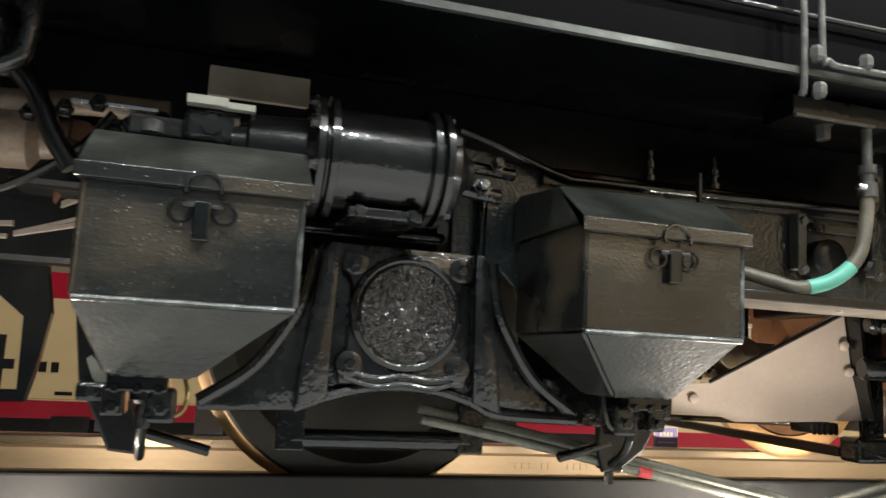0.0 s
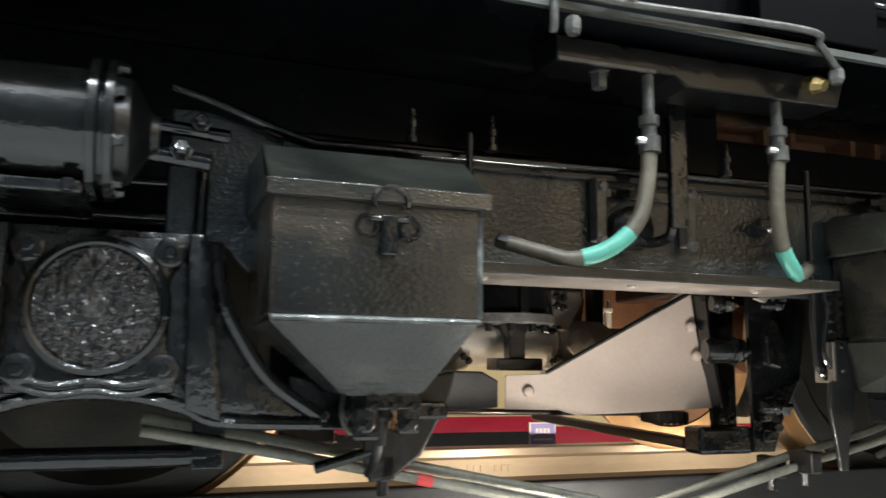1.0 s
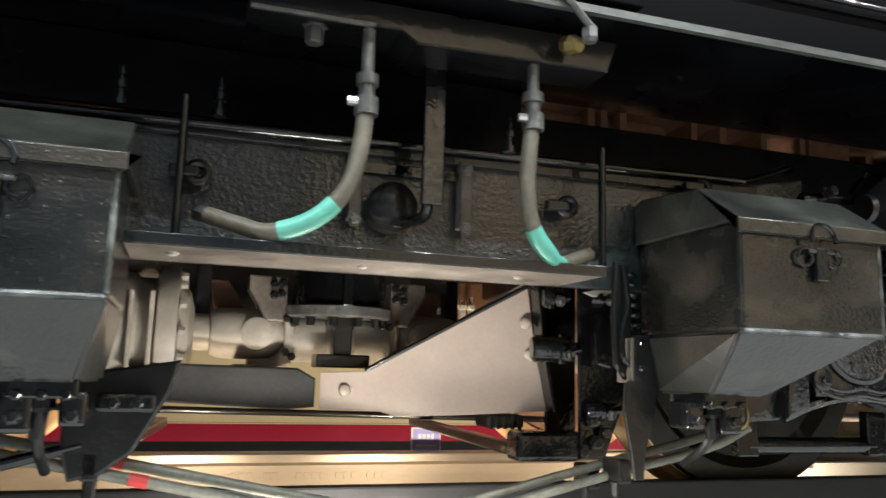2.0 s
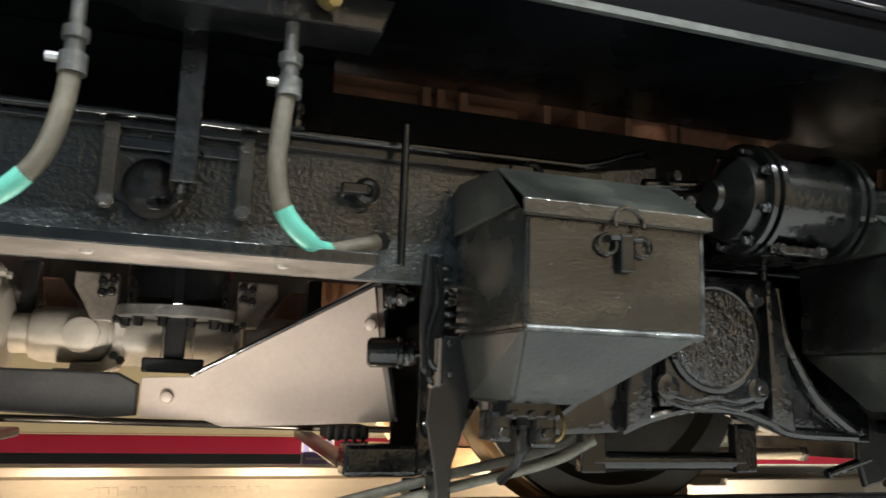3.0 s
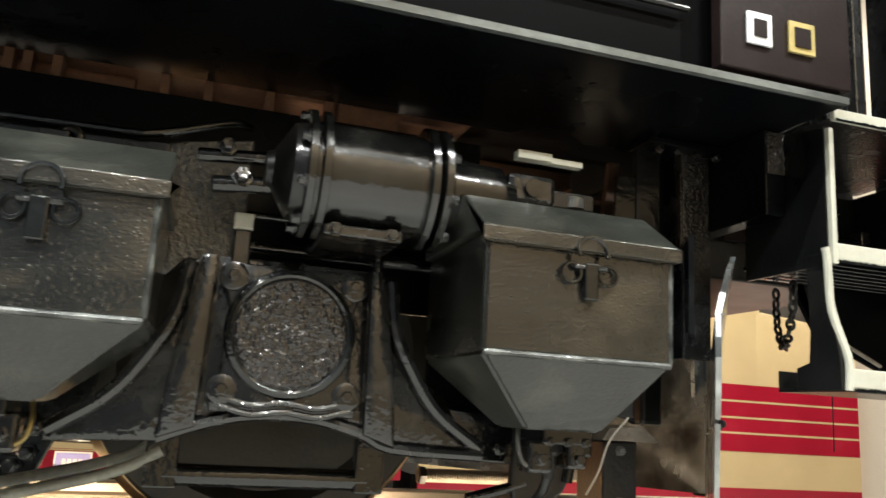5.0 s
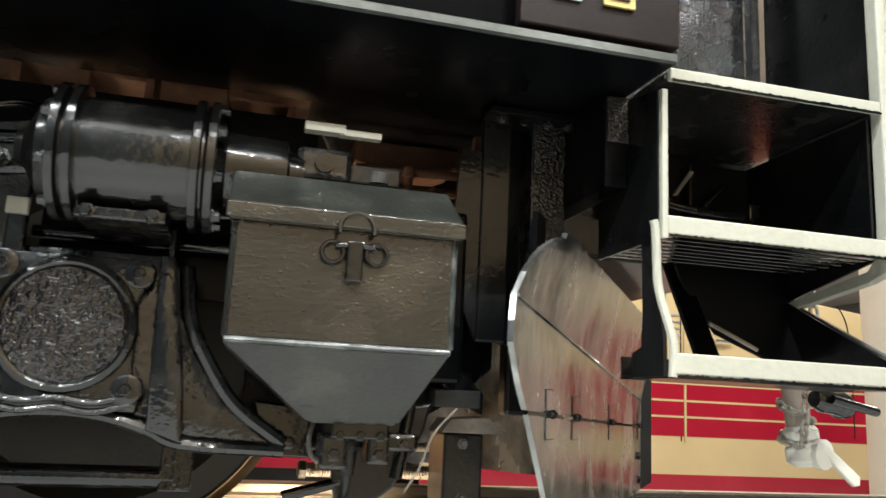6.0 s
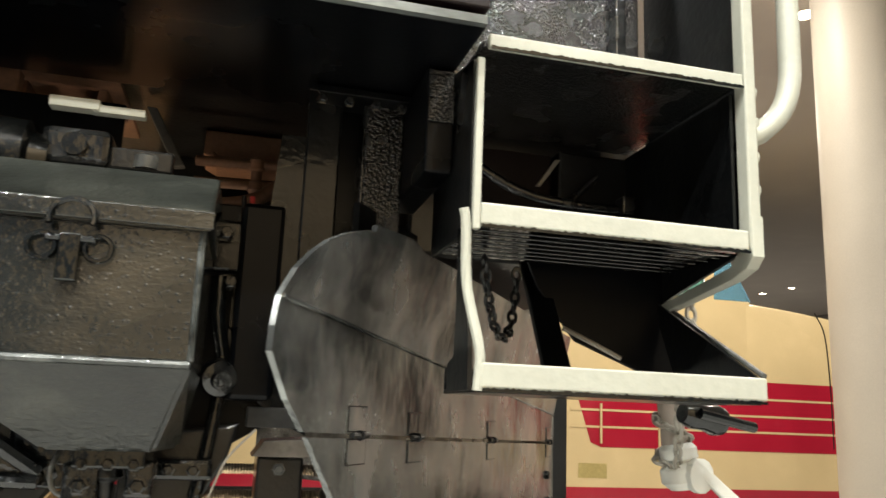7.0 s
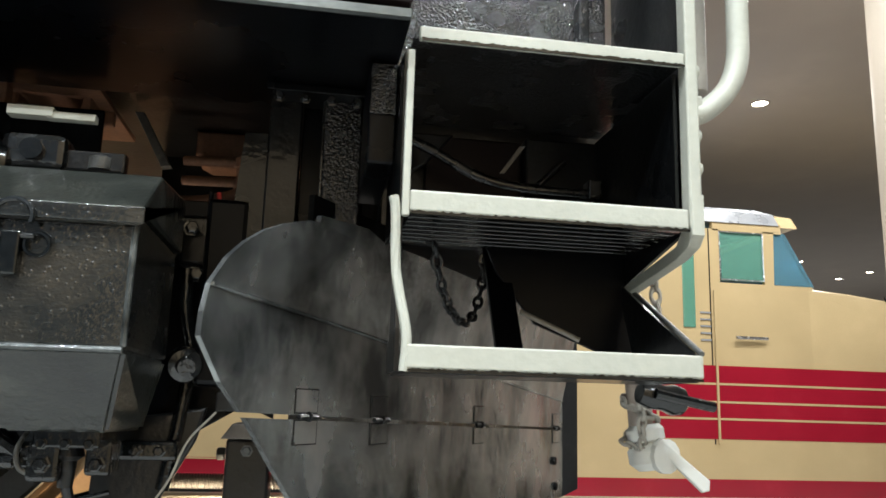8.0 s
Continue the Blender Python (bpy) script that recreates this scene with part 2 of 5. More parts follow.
def turned(bm, p, along, profile, seg=28, loop=False):
    """A turned solid: (distance along the axis, radius) pairs from p."""
    d = Vector(along).normalized()
    rings = [ring_at(bm, Vector(p) + d * a, d, max(r, 0.0004), seg) for a, r in profile]
    faces = []
    for a, b in zip(rings, rings[1:] + rings[:1] if loop else rings[1:]):
        faces += [bm.faces.new((a[i], a[(i + 1) % seg], b[(i + 1) % seg], b[i])) for i in range(seg)]
    if not loop:
        faces += [bm.faces.new(rings[0][::-1]), bm.faces.new(rings[-1])]
    bmesh.ops.recalc_face_normals(bm, faces=faces)
    return bm


def rod(bm, p, q, r, seg=14):
    d = Vector(q) - Vector(p)
    return turned(bm, p, d, [(0, r * 0.85), (r * 0.15, r), (d.length - r * 0.15, r), (d.length, r * 0.85)], seg)


def smooth_path(points, steps=6):
    pts = [Vector(p) for p in points]
    pts = [pts[0] * 2 - pts[1]] + pts + [pts[-1] * 2 - pts[-2]]
    out = []
    for i in range(1, len(pts) - 2):
        p0, p1, p2, p3 = pts[i - 1 : i + 3]
        for s in range(steps):
            t = s / steps
            out.append(0.5 * ((2 * p1) + (p2 - p0) * t + (2 * p0 - 5 * p1 + 4 * p2 - p3) * t * t + (3 * p1 - p0 - 3 * p2 + p3) * t ** 3))
    return out + [pts[-2]]


def tube(bm, points, r, seg=12, smooth=True):
    pts = smooth_path(points) if smooth else [Vector(p) for p in points]
    rings = []
    for i, p in enumerate(pts):
        d = pts[min(i + 1, len(pts) - 1)] - pts[max(i - 1, 0)]
        rings.append(ring_at(bm, p, d, r, seg))
    faces = []
    for a, b in zip(rings, rings[1:]):
        shift = min(range(seg), key=lambda s: (a[0].co - b[s].co).length)
        faces += [bm.faces.new((a[i], a[(i + 1) % seg], b[(i + 1 + shift) % seg], b[(i + shift) % seg])) for i in range(seg)]
    faces += [bm.faces.new(rings[0][::-1]), bm.faces.new(rings[-1])]
    bmesh.ops.recalc_face_normals(bm, faces=faces)
    return bm


def torus(bm, p, along, major, minor, seg=20, sub=8, arc=1.0, turn=0.0):
    q = Vector(along).to_track_quat("Z", "Y")
    n = seg if arc == 1.0 else seg + 1
    rings = []
    for i in range(n):
        a = turn + 2 * math.pi * arc * i / seg
        c = Vector((math.cos(a), math.sin(a), 0))
        rings.append([bm.verts.new(Vector(p) + q @ (c * (major + minor * math.cos(b)) + Vector((0, 0, minor * math.sin(b))))) for b in [2 * math.pi * k / sub for k in range(sub)]])
    pairs = [(rings[i], rings[(i + 1) % n]) for i in range(n if arc == 1.0 else n - 1)]
    faces = [bm.faces.new((a[k], a[(k + 1) % sub], b[(k + 1) % sub], b[k])) for a, b in pairs for k in range(sub)]
    bmesh.ops.recalc_face_normals(bm, faces=faces)
    return bm


def bolt(bm, p, along, r=0.012, h=0.012):
    turned(bm, p, along, [(0, r * 1.35), (0.003, r * 1.35), (0.0035, r), (h, r), (h + 0.002, r * 0.8)], 6)
    return bm


def part(name, bm, mat, parent=None, label="", soft=False):
    mesh = bpy.data.meshes.new(name)
    if soft:
        for f in bm.faces:
            f.smooth = True
        for e in bm.edges:
            if len(e.link_faces) == 2 and e.calc_face_angle(0) > 0.6:
                e.smooth = False
    bm.to_mesh(mesh)
    bm.free()
    mesh.materials.append(mat)
    ob = new(name, mesh)
    if parent:
        ob.parent = parent
        ob.matrix_parent_inverse = parent.matrix_world.inverted()
    if label:
        ob["label"] = label
    return ob


def thing(name, at, label, category, group="", kind=""):
    ob = new(name)
    ob.empty_display_size = 0.05
    ob.matrix_world = Matrix.Translation(at)
    return tagged(ob, label, category, group, kind)


B = bmesh.new
CY = 0.566

# ---- the hall ----
tagged(part("floor", box(B(), -9, 24, -8, 24, FLOOR_Z - 0.1, FLOOR_Z), FLOOR), "polished grey hall floor under the raised track", "floor", kind="structure")
tagged(part("ceiling", box(B(), -9, 24, -8, 24, CEIL_Z, CEIL_Z + 0.1), CEILING), "warm grey painted hall ceiling with round downlights", "ceiling", kind="structure")
# unseen walls; south and end ones coloured to shape reflections in paint and plough
for nm, ext in (("wall_north", (-9, 24, 24, 24.2)), ("wall_south", (-9, 1.8, -5.4, -5.2)), ("wall_south_2", (1.8, 6.5, -5.4, -5.2)), ("wall_south_3", (6.5, 24, -5.4, -5.2)), ("wall_west", (-9.2, -9, -8, 24)), ("wall_east", (24, 24.2, -8, 24))):
    tagged(part(nm, box(B(), *ext, FLOOR_Z, CEIL_Z), {"wall_east": DARKWALL, "wall_west": DARKWALL, "wall_south": BLUEWALL, "wall_south_2": BROWNWALL, "wall_south_3": BLUEWALL}.get(nm, WALL)), "plain unseen wall closing the hall", "wall", kind="structure")
col = thing("column", (7.95, 3.4, FLOOR_Z), "round cream plastered hall column standing on the floor", "column", kind="structure")
part("shaft", turned(B(), (7.95, 3.4, FLOOR_Z), (0, 0, 1), [(0, 0.42), (CEIL_Z - FLOOR_Z - 0.001, 0.42)], 48), COLUMN, col, soft=True)


def downlight(x, y):
    d = thing("downlight", (x, y, CEIL_Z), "round recessed ceiling downlight, lit warm white", "downlight", "ceiling downlights")
    part("trim_ring", torus(B(), (x, y, CEIL_Z - 0.004), (0, 0, 1), 0.115, 0.012), CEILING, d, soft=True)
    part("lens", turned(B(), (x, y, CEIL_Z - 0.004), (0, 0, 1), [(0, 0.1), (0.003, 0.1)]), LAMPGLOW, d, "glowing warm lens")


for cx, cy in FRONT_SPOTS + REAR_SPOTS:
    downlight(cx, cy)


def rail_bar(y, mats, label):
    t = thing("rail", (0, y, -0.153), label, "rail", "track rails")
    head = [(-0.0325, -0.036), (-0.0325, -0.008), (-0.026, 0.0), (0.026, 0.0), (0.0325, -0.008), (0.0325, -0.036), (0.009, -0.05), (-0.009, -0.05)]
    web = [(-0.0085, -0.05), (0.0085, -0.05), (0.0075, -0.085), (0.009, -0.122), (0.0635, -0.14), (0.0635, -0.153), (-0.0635, -0.153), (-0.0635, -0.14), (-0.009, -0.122), (-0.0075, -0.085)]
    part("head", prism(B(), [(y + a, b) for a, b in head], -6, 9, "x"), mats[0], t)
    part("web", prism(B(), [(y + a, b) for a, b in web], -6, 9, "x"), mats[1], t)
    return t


# near rail's missing light is put into its darker colour
near_rail = rail_bar(0.0, (RAILDARK, RAILDARK), "steel rail carrying the locomotive, coloured dark for its unlit side")
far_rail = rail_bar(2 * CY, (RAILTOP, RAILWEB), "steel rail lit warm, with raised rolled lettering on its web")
for gy in (0.0, 2 * CY):
    tagged(part("track_girder", box(B(), -6, 9, gy - 0.14, gy + 0.14, FLOOR_Z, -0.153, 0.01), PITWALL), "matt black girder that carries a rail above the floor", "girder", kind="structure")
tagged(part("rail_guard", box(B(), -6, 9, -0.12, -0.08, -0.153, 0.05, 0.006), PITWALL), "dark painted guard board along the near rail", "guard board", kind="structure")
# raised rolled marks on the far rail's web
x = 0.86
for k, wd in enumerate((0.03, 0.02, 0.02, 0.02, 0, 0.02, 0.02, 0, 0, 0.02, 0.02, 0.02, 0.02, 0, 0.02, 0.02, 0.02, 0, 0.012, 0.02, 0.02)):
    if wd:
        part("rolled_mark", box(B(), x, x + wd, 2 * CY - 0.0105, 2 * CY - 0.006, -0.1 if k else -0.086, -0.074 if k else -0.08, 0.001), RAILWEB, far_rail)
    x += 0.03
# posts and housings are added for the unseen uplights
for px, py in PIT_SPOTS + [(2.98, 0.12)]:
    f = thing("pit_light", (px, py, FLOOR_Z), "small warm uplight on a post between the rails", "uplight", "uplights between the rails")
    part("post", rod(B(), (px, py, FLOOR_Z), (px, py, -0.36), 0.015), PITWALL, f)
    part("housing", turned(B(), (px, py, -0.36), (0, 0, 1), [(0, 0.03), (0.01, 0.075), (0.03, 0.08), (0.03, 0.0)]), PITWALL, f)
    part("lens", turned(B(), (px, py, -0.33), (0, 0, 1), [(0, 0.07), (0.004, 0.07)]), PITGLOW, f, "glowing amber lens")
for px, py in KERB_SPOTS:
    f = thing("rail_uplight", (px, py, FLOOR_Z), "unseen small round uplight assumed on a thin post beside the rail", "uplight", "uplights beside the rail")
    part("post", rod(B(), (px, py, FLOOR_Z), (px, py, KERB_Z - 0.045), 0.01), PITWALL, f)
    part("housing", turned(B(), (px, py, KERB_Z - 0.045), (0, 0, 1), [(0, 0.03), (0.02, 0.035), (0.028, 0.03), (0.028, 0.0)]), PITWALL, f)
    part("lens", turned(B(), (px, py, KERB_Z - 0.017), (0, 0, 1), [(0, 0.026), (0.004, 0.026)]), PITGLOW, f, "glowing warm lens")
gp = thing("white_screen", (3.3, 0.64, FLOOR_Z), "low white painted screen standing between the rails", "screen")
part("panel", prism(B(), [(2.93, FLOOR_Z), (3.72, FLOOR_Z), (3.72, 0.0), (3.08, 0.0), (3.07, -0.02), (2.93, -0.02)], 0.62, 0.66, "y", 0.004), PANELWHITE, gp)

# ---- locomotive underframe ----
loco = thing("locomotive", (1.3, CY, 0.9), "black diesel locomotive underframe and hood above the bogie", "locomotive")
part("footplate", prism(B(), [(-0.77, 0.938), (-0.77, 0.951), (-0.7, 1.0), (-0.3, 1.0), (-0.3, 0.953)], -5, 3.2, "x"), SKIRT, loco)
part("sill_edge", prism(B(), [(-0.784, 0.937), (-0.784, 0.951), (-0.771, 0.951), (-0.771, 0.937)], -5, 3.2, "x", 0.002), SILLEDGE, loco, "edge strip along the sill, coloured pale as a highlight")
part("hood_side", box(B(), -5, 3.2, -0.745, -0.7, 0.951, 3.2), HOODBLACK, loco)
part("hood_roof", box(B(), -5, 3.2, -0.745, 1.77, 3.2, 3.24), MAROON, loco)
part("hood_far_side", box(B(), -5, 3.2, 1.73, 1.77, 1.0, 3.2), MAROON, loco)
part("hood_rail", rod(B(), (-5, -0.76, 1.075), (2.85, -0.76, 1.075), 0.006), SOOT, loco)
# shade put into the first panel: near-black in place of maroon
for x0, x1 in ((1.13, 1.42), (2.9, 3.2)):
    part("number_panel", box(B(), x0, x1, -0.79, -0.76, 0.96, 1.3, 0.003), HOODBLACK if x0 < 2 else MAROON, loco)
part("plate", box(B(), 2.955, 3.01, -0.797, -0.791, 1.014, 1.079, 0.001), SIGNWHITE, loco, "small white marking plate with illegible dark strokes")
part("plate_mark", box(B(), 2.968, 2.997, -0.8, -0.7975, 1.029, 1.064), MAROON, loco)
part("plate", box(B(), 3.05, 3.11, -0.797, -0.791, 1.014, 1.079, 0.001), GOLD, loco, "small yellowed marking plate")
part("plate_mark", box(B(), 3.062, 3.098, -0.8, -0.7975, 1.026, 1.066), MAROON, loco)
# cavity above the bogie, its warm light put into the brown colour
part("centre_beam", box(B(), 1.39, 2.6, -0.29, 0.1, 0.972, 0.985, 0.002), BROWN, loco)
# near-black strip put in for the shade below the brown band
part("cavity_shade_strip", box(B(), 1.39, 2.62, -0.275, -0.262, 0.755, 0.92, 0.003), SKIRT, loco)
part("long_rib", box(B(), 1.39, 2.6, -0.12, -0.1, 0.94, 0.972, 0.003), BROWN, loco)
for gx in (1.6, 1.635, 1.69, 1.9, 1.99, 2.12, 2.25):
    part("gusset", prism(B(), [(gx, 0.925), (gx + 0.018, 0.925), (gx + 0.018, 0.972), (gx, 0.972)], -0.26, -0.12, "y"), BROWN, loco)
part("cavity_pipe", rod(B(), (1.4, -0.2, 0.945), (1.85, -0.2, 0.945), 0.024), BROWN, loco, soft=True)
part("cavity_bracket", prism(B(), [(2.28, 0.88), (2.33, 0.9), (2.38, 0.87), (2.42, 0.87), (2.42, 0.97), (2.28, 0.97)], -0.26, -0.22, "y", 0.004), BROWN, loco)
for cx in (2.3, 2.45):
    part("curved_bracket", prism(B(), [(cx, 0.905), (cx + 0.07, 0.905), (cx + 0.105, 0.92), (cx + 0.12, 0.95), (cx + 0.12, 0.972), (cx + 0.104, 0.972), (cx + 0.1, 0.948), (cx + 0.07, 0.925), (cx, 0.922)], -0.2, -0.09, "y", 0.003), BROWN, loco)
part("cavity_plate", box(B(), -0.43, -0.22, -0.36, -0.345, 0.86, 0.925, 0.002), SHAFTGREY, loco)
# near-black plate put in where the cavity is dark
part("dark_cavity_plate", box(B(), -1.4, 1.385, -0.34, 0.0, 0.8, 0.952, 0.004), SKIRT, loco)
part("floor_plate", box(B(), -5, 3.75, -0.3, 1.43, 1.02, 1.04), SOOT, loco)
part("cross_box", prism(B(), [(2.75, 1.018), (2.75, 0.955), (2.78, 0.94), (3.0, 0.945), (3.035, 0.96), (3.04, 1.018)], 0.1, 0.25, "y", 0.006), BROWN, loco)
part("box_rim", tube(B(), [(2.77, 0.09, 0.95), (2.8, 0.09, 0.94), (2.98, 0.09, 0.945), (3.03, 0.09, 0.965)], 0.01, 10), BROWN, loco, soft=True)
part("cross_pipe", tube(B(), [(2.6, -0.1, 0.79), (2.75, -0.1, 0.775), (2.87, -0.12, 0.79), (2.93, -0.12, 0.83)], 0.016), BROWN, loco, soft=True)
for k in range(2):
    part("feed_pipe", rod(B(), (2.74, 0.0, 0.905 - 0.05 * k), (3.1, 0.0, 0.915 - 0.05 * k), 0.012), BROWN, loco, soft=True)
part("pipe_union", turned(B(), (2.88, 0.0, 0.908), (0, 0, -1), [(-0.016, 0.014), (-0.01, 0.019), (0.012, 0.019), (0.016, 0.013), (0.04, 0.013), (0.044, 0.019), (0.062, 0.019), (0.075, 0.01)]), BROWN, loco, soft=True)
part("warm_lit_strut", prism(B(), [(3.0, 0.96), (3.03, 0.96), (3.005, 0.785), (2.98, 0.785)], -0.2, -0.18, "y", 0.003), BROWN, loco)
part("cavity_strut", prism(B(), [(2.628, 1.0), (2.65, 1.0), (2.722, 0.872), (2.7, 0.868)], -0.06, -0.03, "y", 0.003), FITTING, loco)
part("cavity_back", box(B(), 2.62, 3.2, 0.36, 0.38, 0.5, 1.02, 0.004), PANELBLACK, loco)
# end post and panels behind the steps
part("end_post", box(B(), 2.965, 3.03, -0.39, -0.37, 0.45, 0.985, 0.004), PANELBLACK, loco)
# recess between the post panels coloured near-black for its shade
part("post_web", box(B(), 3.03, 3.075, -0.34, -0.325, 0.45, 0.985, 0.003), SKIRT, loco)
part("post_flange", box(B(), 3.075, 3.15, -0.41, -0.39, 0.45, 0.985, 0.004), PEBBLE, loco)
part("post_rib", box(B(), 3.07, 3.076, -0.41, -0.33, 0.45, 0.93, 0.002), LUMPY, loco)
part("post_bend", prism(B(), [(2.9, 0.6), (2.965, 0.45), (2.965, 0.86), (2.92, 0.86)], -0.385, -0.372, "y"), PANELBLACK, loco)
cap = part("post_cap", box(B(), 2.96, 3.16, -0.45, -0.36, 0.93, 0.945, 0.002), SKIRT, loco)
for k in range(4):
    part("cap_bolt", bolt(B(), (2.985 + 0.05 * k, -0.45, 0.915), (0, -1, 0), 0.008), LUMPY, cap)
part("end_plate", box(B(), 3.15, 3.2, -0.6, -0.3, 0.75, 0.94, 0.004), SKIRT, loco)
part("end_plate_patch", box(B(), 3.152, 3.198, -0.606, -0.6, 0.84, 0.935, 0.002), PEBBLE, loco)
part("end_hood", box(B(), 3.2, 3.69, -0.36, -0.3, 0.97, 1.9, 0.01), PEBBLE, loco)
part("end_hood_post", box(B(), 3.61, 3.635, -0.4, -0.36, 0.951, 1.9, 0.004), LUMPY, loco)
part("end_hood_rib", box(B(), 3.2, 3.61, -0.375, -0.36, 1.035, 1.05, 0.003), LUMPY, loco)
part("end_beam", box(B(), 3.2, 3.75, -0.24, 1.43, 0.68, 1.018, 0.01), SOOT, loco)
part("beam_panel", box(B(), 3.52, 3.69, -0.3, -0.245, 0.7, 0.93, 0.006), PANELBLACK, loco)
part("beam_gusset", prism(B(), [(3.21, 0.93), (3.36, 0.93), (3.3, 0.86), (3.21, 0.8)], -0.275, -0.245, "y", 0.004), PANELBLACK, loco)
# flat maroon plate put in for the dark opening behind the steps
part("maroon_opening_plate", box(B(), 3.3, 3.52, -0.262, -0.245, 0.78, 0.93, 0.004), MAROON, loco)
# bracket, pipes and valves along the sill
part("side_bracket", prism(B(), [(0.75, 0.885), (1.0, 0.885), (1.03, 0.865), (1.4, 0.87), (1.42, 0.93), (0.75, 0.93)], -0.7, -0.6, "y", 0.004), PANELBLACK, loco)
part("bracket_lip", box(B(), 0.75, 0.955, -0.708, -0.7, 0.88, 0.887, 0.001), FITTING, loco)
part("bracket_nut", bolt(B(), (0.86, -0.66, 0.885), (0, 0, -1), 0.016, 0.03), FITTING, loco)
part("sill_pipe", tube(B(), [(0.735, -0.8, 1.4), (0.735, -0.8, 1.0), (0.75, -0.8, 0.965), (0.82, -0.8, 0.957), (1.22, -0.8, 0.97), (1.27, -0.79, 0.95), (1.32, -0.78, 0.91)], 0.007), FITTING, loco, "grey painted air pipe", soft=True)
part("sill_pipe", tube(B(), [(0.7, -0.79, 1.4), (0.7, -0.79, 0.95), (0.705, -0.775, 0.895)], 0.007), FITTING, loco, "grey painted air pipe", soft=True)
for vx, vy, vz in ((0.735, -0.79, 0.905), (0.72, -0.8, 0.975), (1.32, -0.775, 0.9), (0.84, -0.8, 0.975)):
    part("pipe_nut", turned(B(), (vx, vy, vz - 0.016), (0, 0, 1), [(0, 0.01), (0.008, 0.015), (0.024, 0.015), (0.032, 0.01)], 6), FITTING, loco)
part("drain_cock", turned(B(), (1.3, -0.72, 0.9), (0.3, -1, -0.4), [(0, 0.016), (0.02, 0.02), (0.04, 0.012)], 8), BRASS, loco, "dull brass drain cock")

# ---- bogie ----
bogie = thing("bogie", (1.1, -0.42, 0.2), "glossy black painted bogie frame with cast axle guards", "bogie")
part("side_web", prism(B(), [(0.1, 0.56), (0.2, 0.55), (0.25, 0.5), (1.95, 0.5), (2.0, 0.55), (2.1, 0.56), (2.1, 0.8), (1.9, 0.765), (0.35, 0.75), (0.17, 0.8), (0.1, 0.8)], -0.42, -0.39, "y", 0.003), WEBGREY, bogie)
# near-black sheets stand for the shaded void above the guards
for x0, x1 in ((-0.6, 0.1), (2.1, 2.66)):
    part("dark_recess_sheet", box(B(), x0, x1, -0.31, -0.29, 0.5, 0.79, 0.003), SKIRT, bogie)
    part("horn_pipe", rod(B(), (x0, -0.36, 0.6), (x1, -0.36, 0.6), 0.014), BLACK, bogie, soft=True)
    part("horn_pipe", rod(B(), (x0, -0.37, 0.66), (x1, -0.37, 0.665), 0.009), BLACK, bogie, soft=True)
part("bottom_flange", box(B(), 0.588, 1.42, -0.65, -0.455, 0.494, 0.502, 0.002), TANLIT, bogie, "flange underside coloured pale for warm light from below")
part("flange_lip", box(B(), 0.588, 1.42, -0.658, -0.651, 0.493, 0.513, 0.002), BLACK, bogie)
part("top_flange", box(B(), 0.3, 1.95, -0.44, -0.2, 0.735, 0.764, 0.003), PANELBLACK, bogie)
part("frame_pipe", tube(B(), [(0.1, -0.45, 0.83), (0.18, -0.45, 0.808), (0.34, -0.45, 0.756), (0.45, -0.45, 0.752), (1.1, -0.45, 0.76), (1.8, -0.45, 0.768), (1.92, -0.45, 0.775), (2.05, -0.43, 0.822), (2.09, -0.4, 0.83)], 0.009), BLACK, bogie, soft=True)
part("end_transom", box(B(), 2.86, 2.94, -0.39, 1.5, 0.36, 0.72, 0.01), SKIRT, bogie)
part("far_web", box(B(), -0.9, 3.0, 1.52, 1.55, 0.5, 0.76), SOOT, bogie)
for bx in (0.52, 1.66):
    part("bolster", box(B(), bx, bx + 0.1, -0.39, 1.52, 0.56, 0.74, 0.01), SOOT, bogie)
part("hanger_strap", tube(B(), [(1.08, -0.6, 0.91), (1.105, -0.555, 0.895), (1.11, -0.53, 0.86), (1.11, -0.53, 0.64), (1.1, -0.5, 0.6), (1.06, -0.46, 0.6)], 0.012), LUMPY, bogie)
part("strap_face", box(B(), 1.09, 1.132, -0.556, -0.542, 0.62, 0.9, 0.003), LUMPY, bogie)
part("strap_drum", turned(B(), (1.06, -0.47, 0.63), (0, 1, 0), [(0, 0.035), (0.01, 0.05), (0.05, 0.05)]), SOOT, bogie, soft=True)
for sx in (0.985, 1.215):
    b = box(B(), sx - 0.013, sx + 0.013, -0.452, -0.42, 0.6, 0.74, 0.003)
    bolt(b, (sx, -0.45, 0.72), (0, -1, 0), 0.011)
    bolt(b, (sx, -0.45, 0.6), (0, -1, 0), 0.011)
    part("stay", b, FITTING, bogie)
for fx in (0.66, 0.98, 1.28):
    part("flange_rivet", turned(B(), (fx, -0.57, 0.494), (0, 0, -1), [(0, 0.011), (0.004, 0.009), (0.006, 0.004)], 12), SHAFTGREY, bogie)
part("stay_bar", box(B(), 0.985, 1.215, -0.436, -0.422, 0.7, 0.722, 0.002), BLACK, bogie)
for sx in (0.66, 1.5):
    part("stud_rod", rod(B(), (sx, -0.5, 0.52), (sx, -0.5, 0.79), 0.008), BLACK, bogie, soft=True)
for sx, sz in ((1.44, 0.665), (0.69, 0.66), (1.78, 0.74)):
    part("lever_eye", torus(B(), (sx, -0.46, sz), (0, 1, 0), 0.016, 0.009), SOOT, bogie, soft=True)
    part("lever_stub", box(B(), sx - 0.05, sx, -0.47, -0.45, sz - 0.01, sz + 0.01, 0.003), SOOT, bogie)
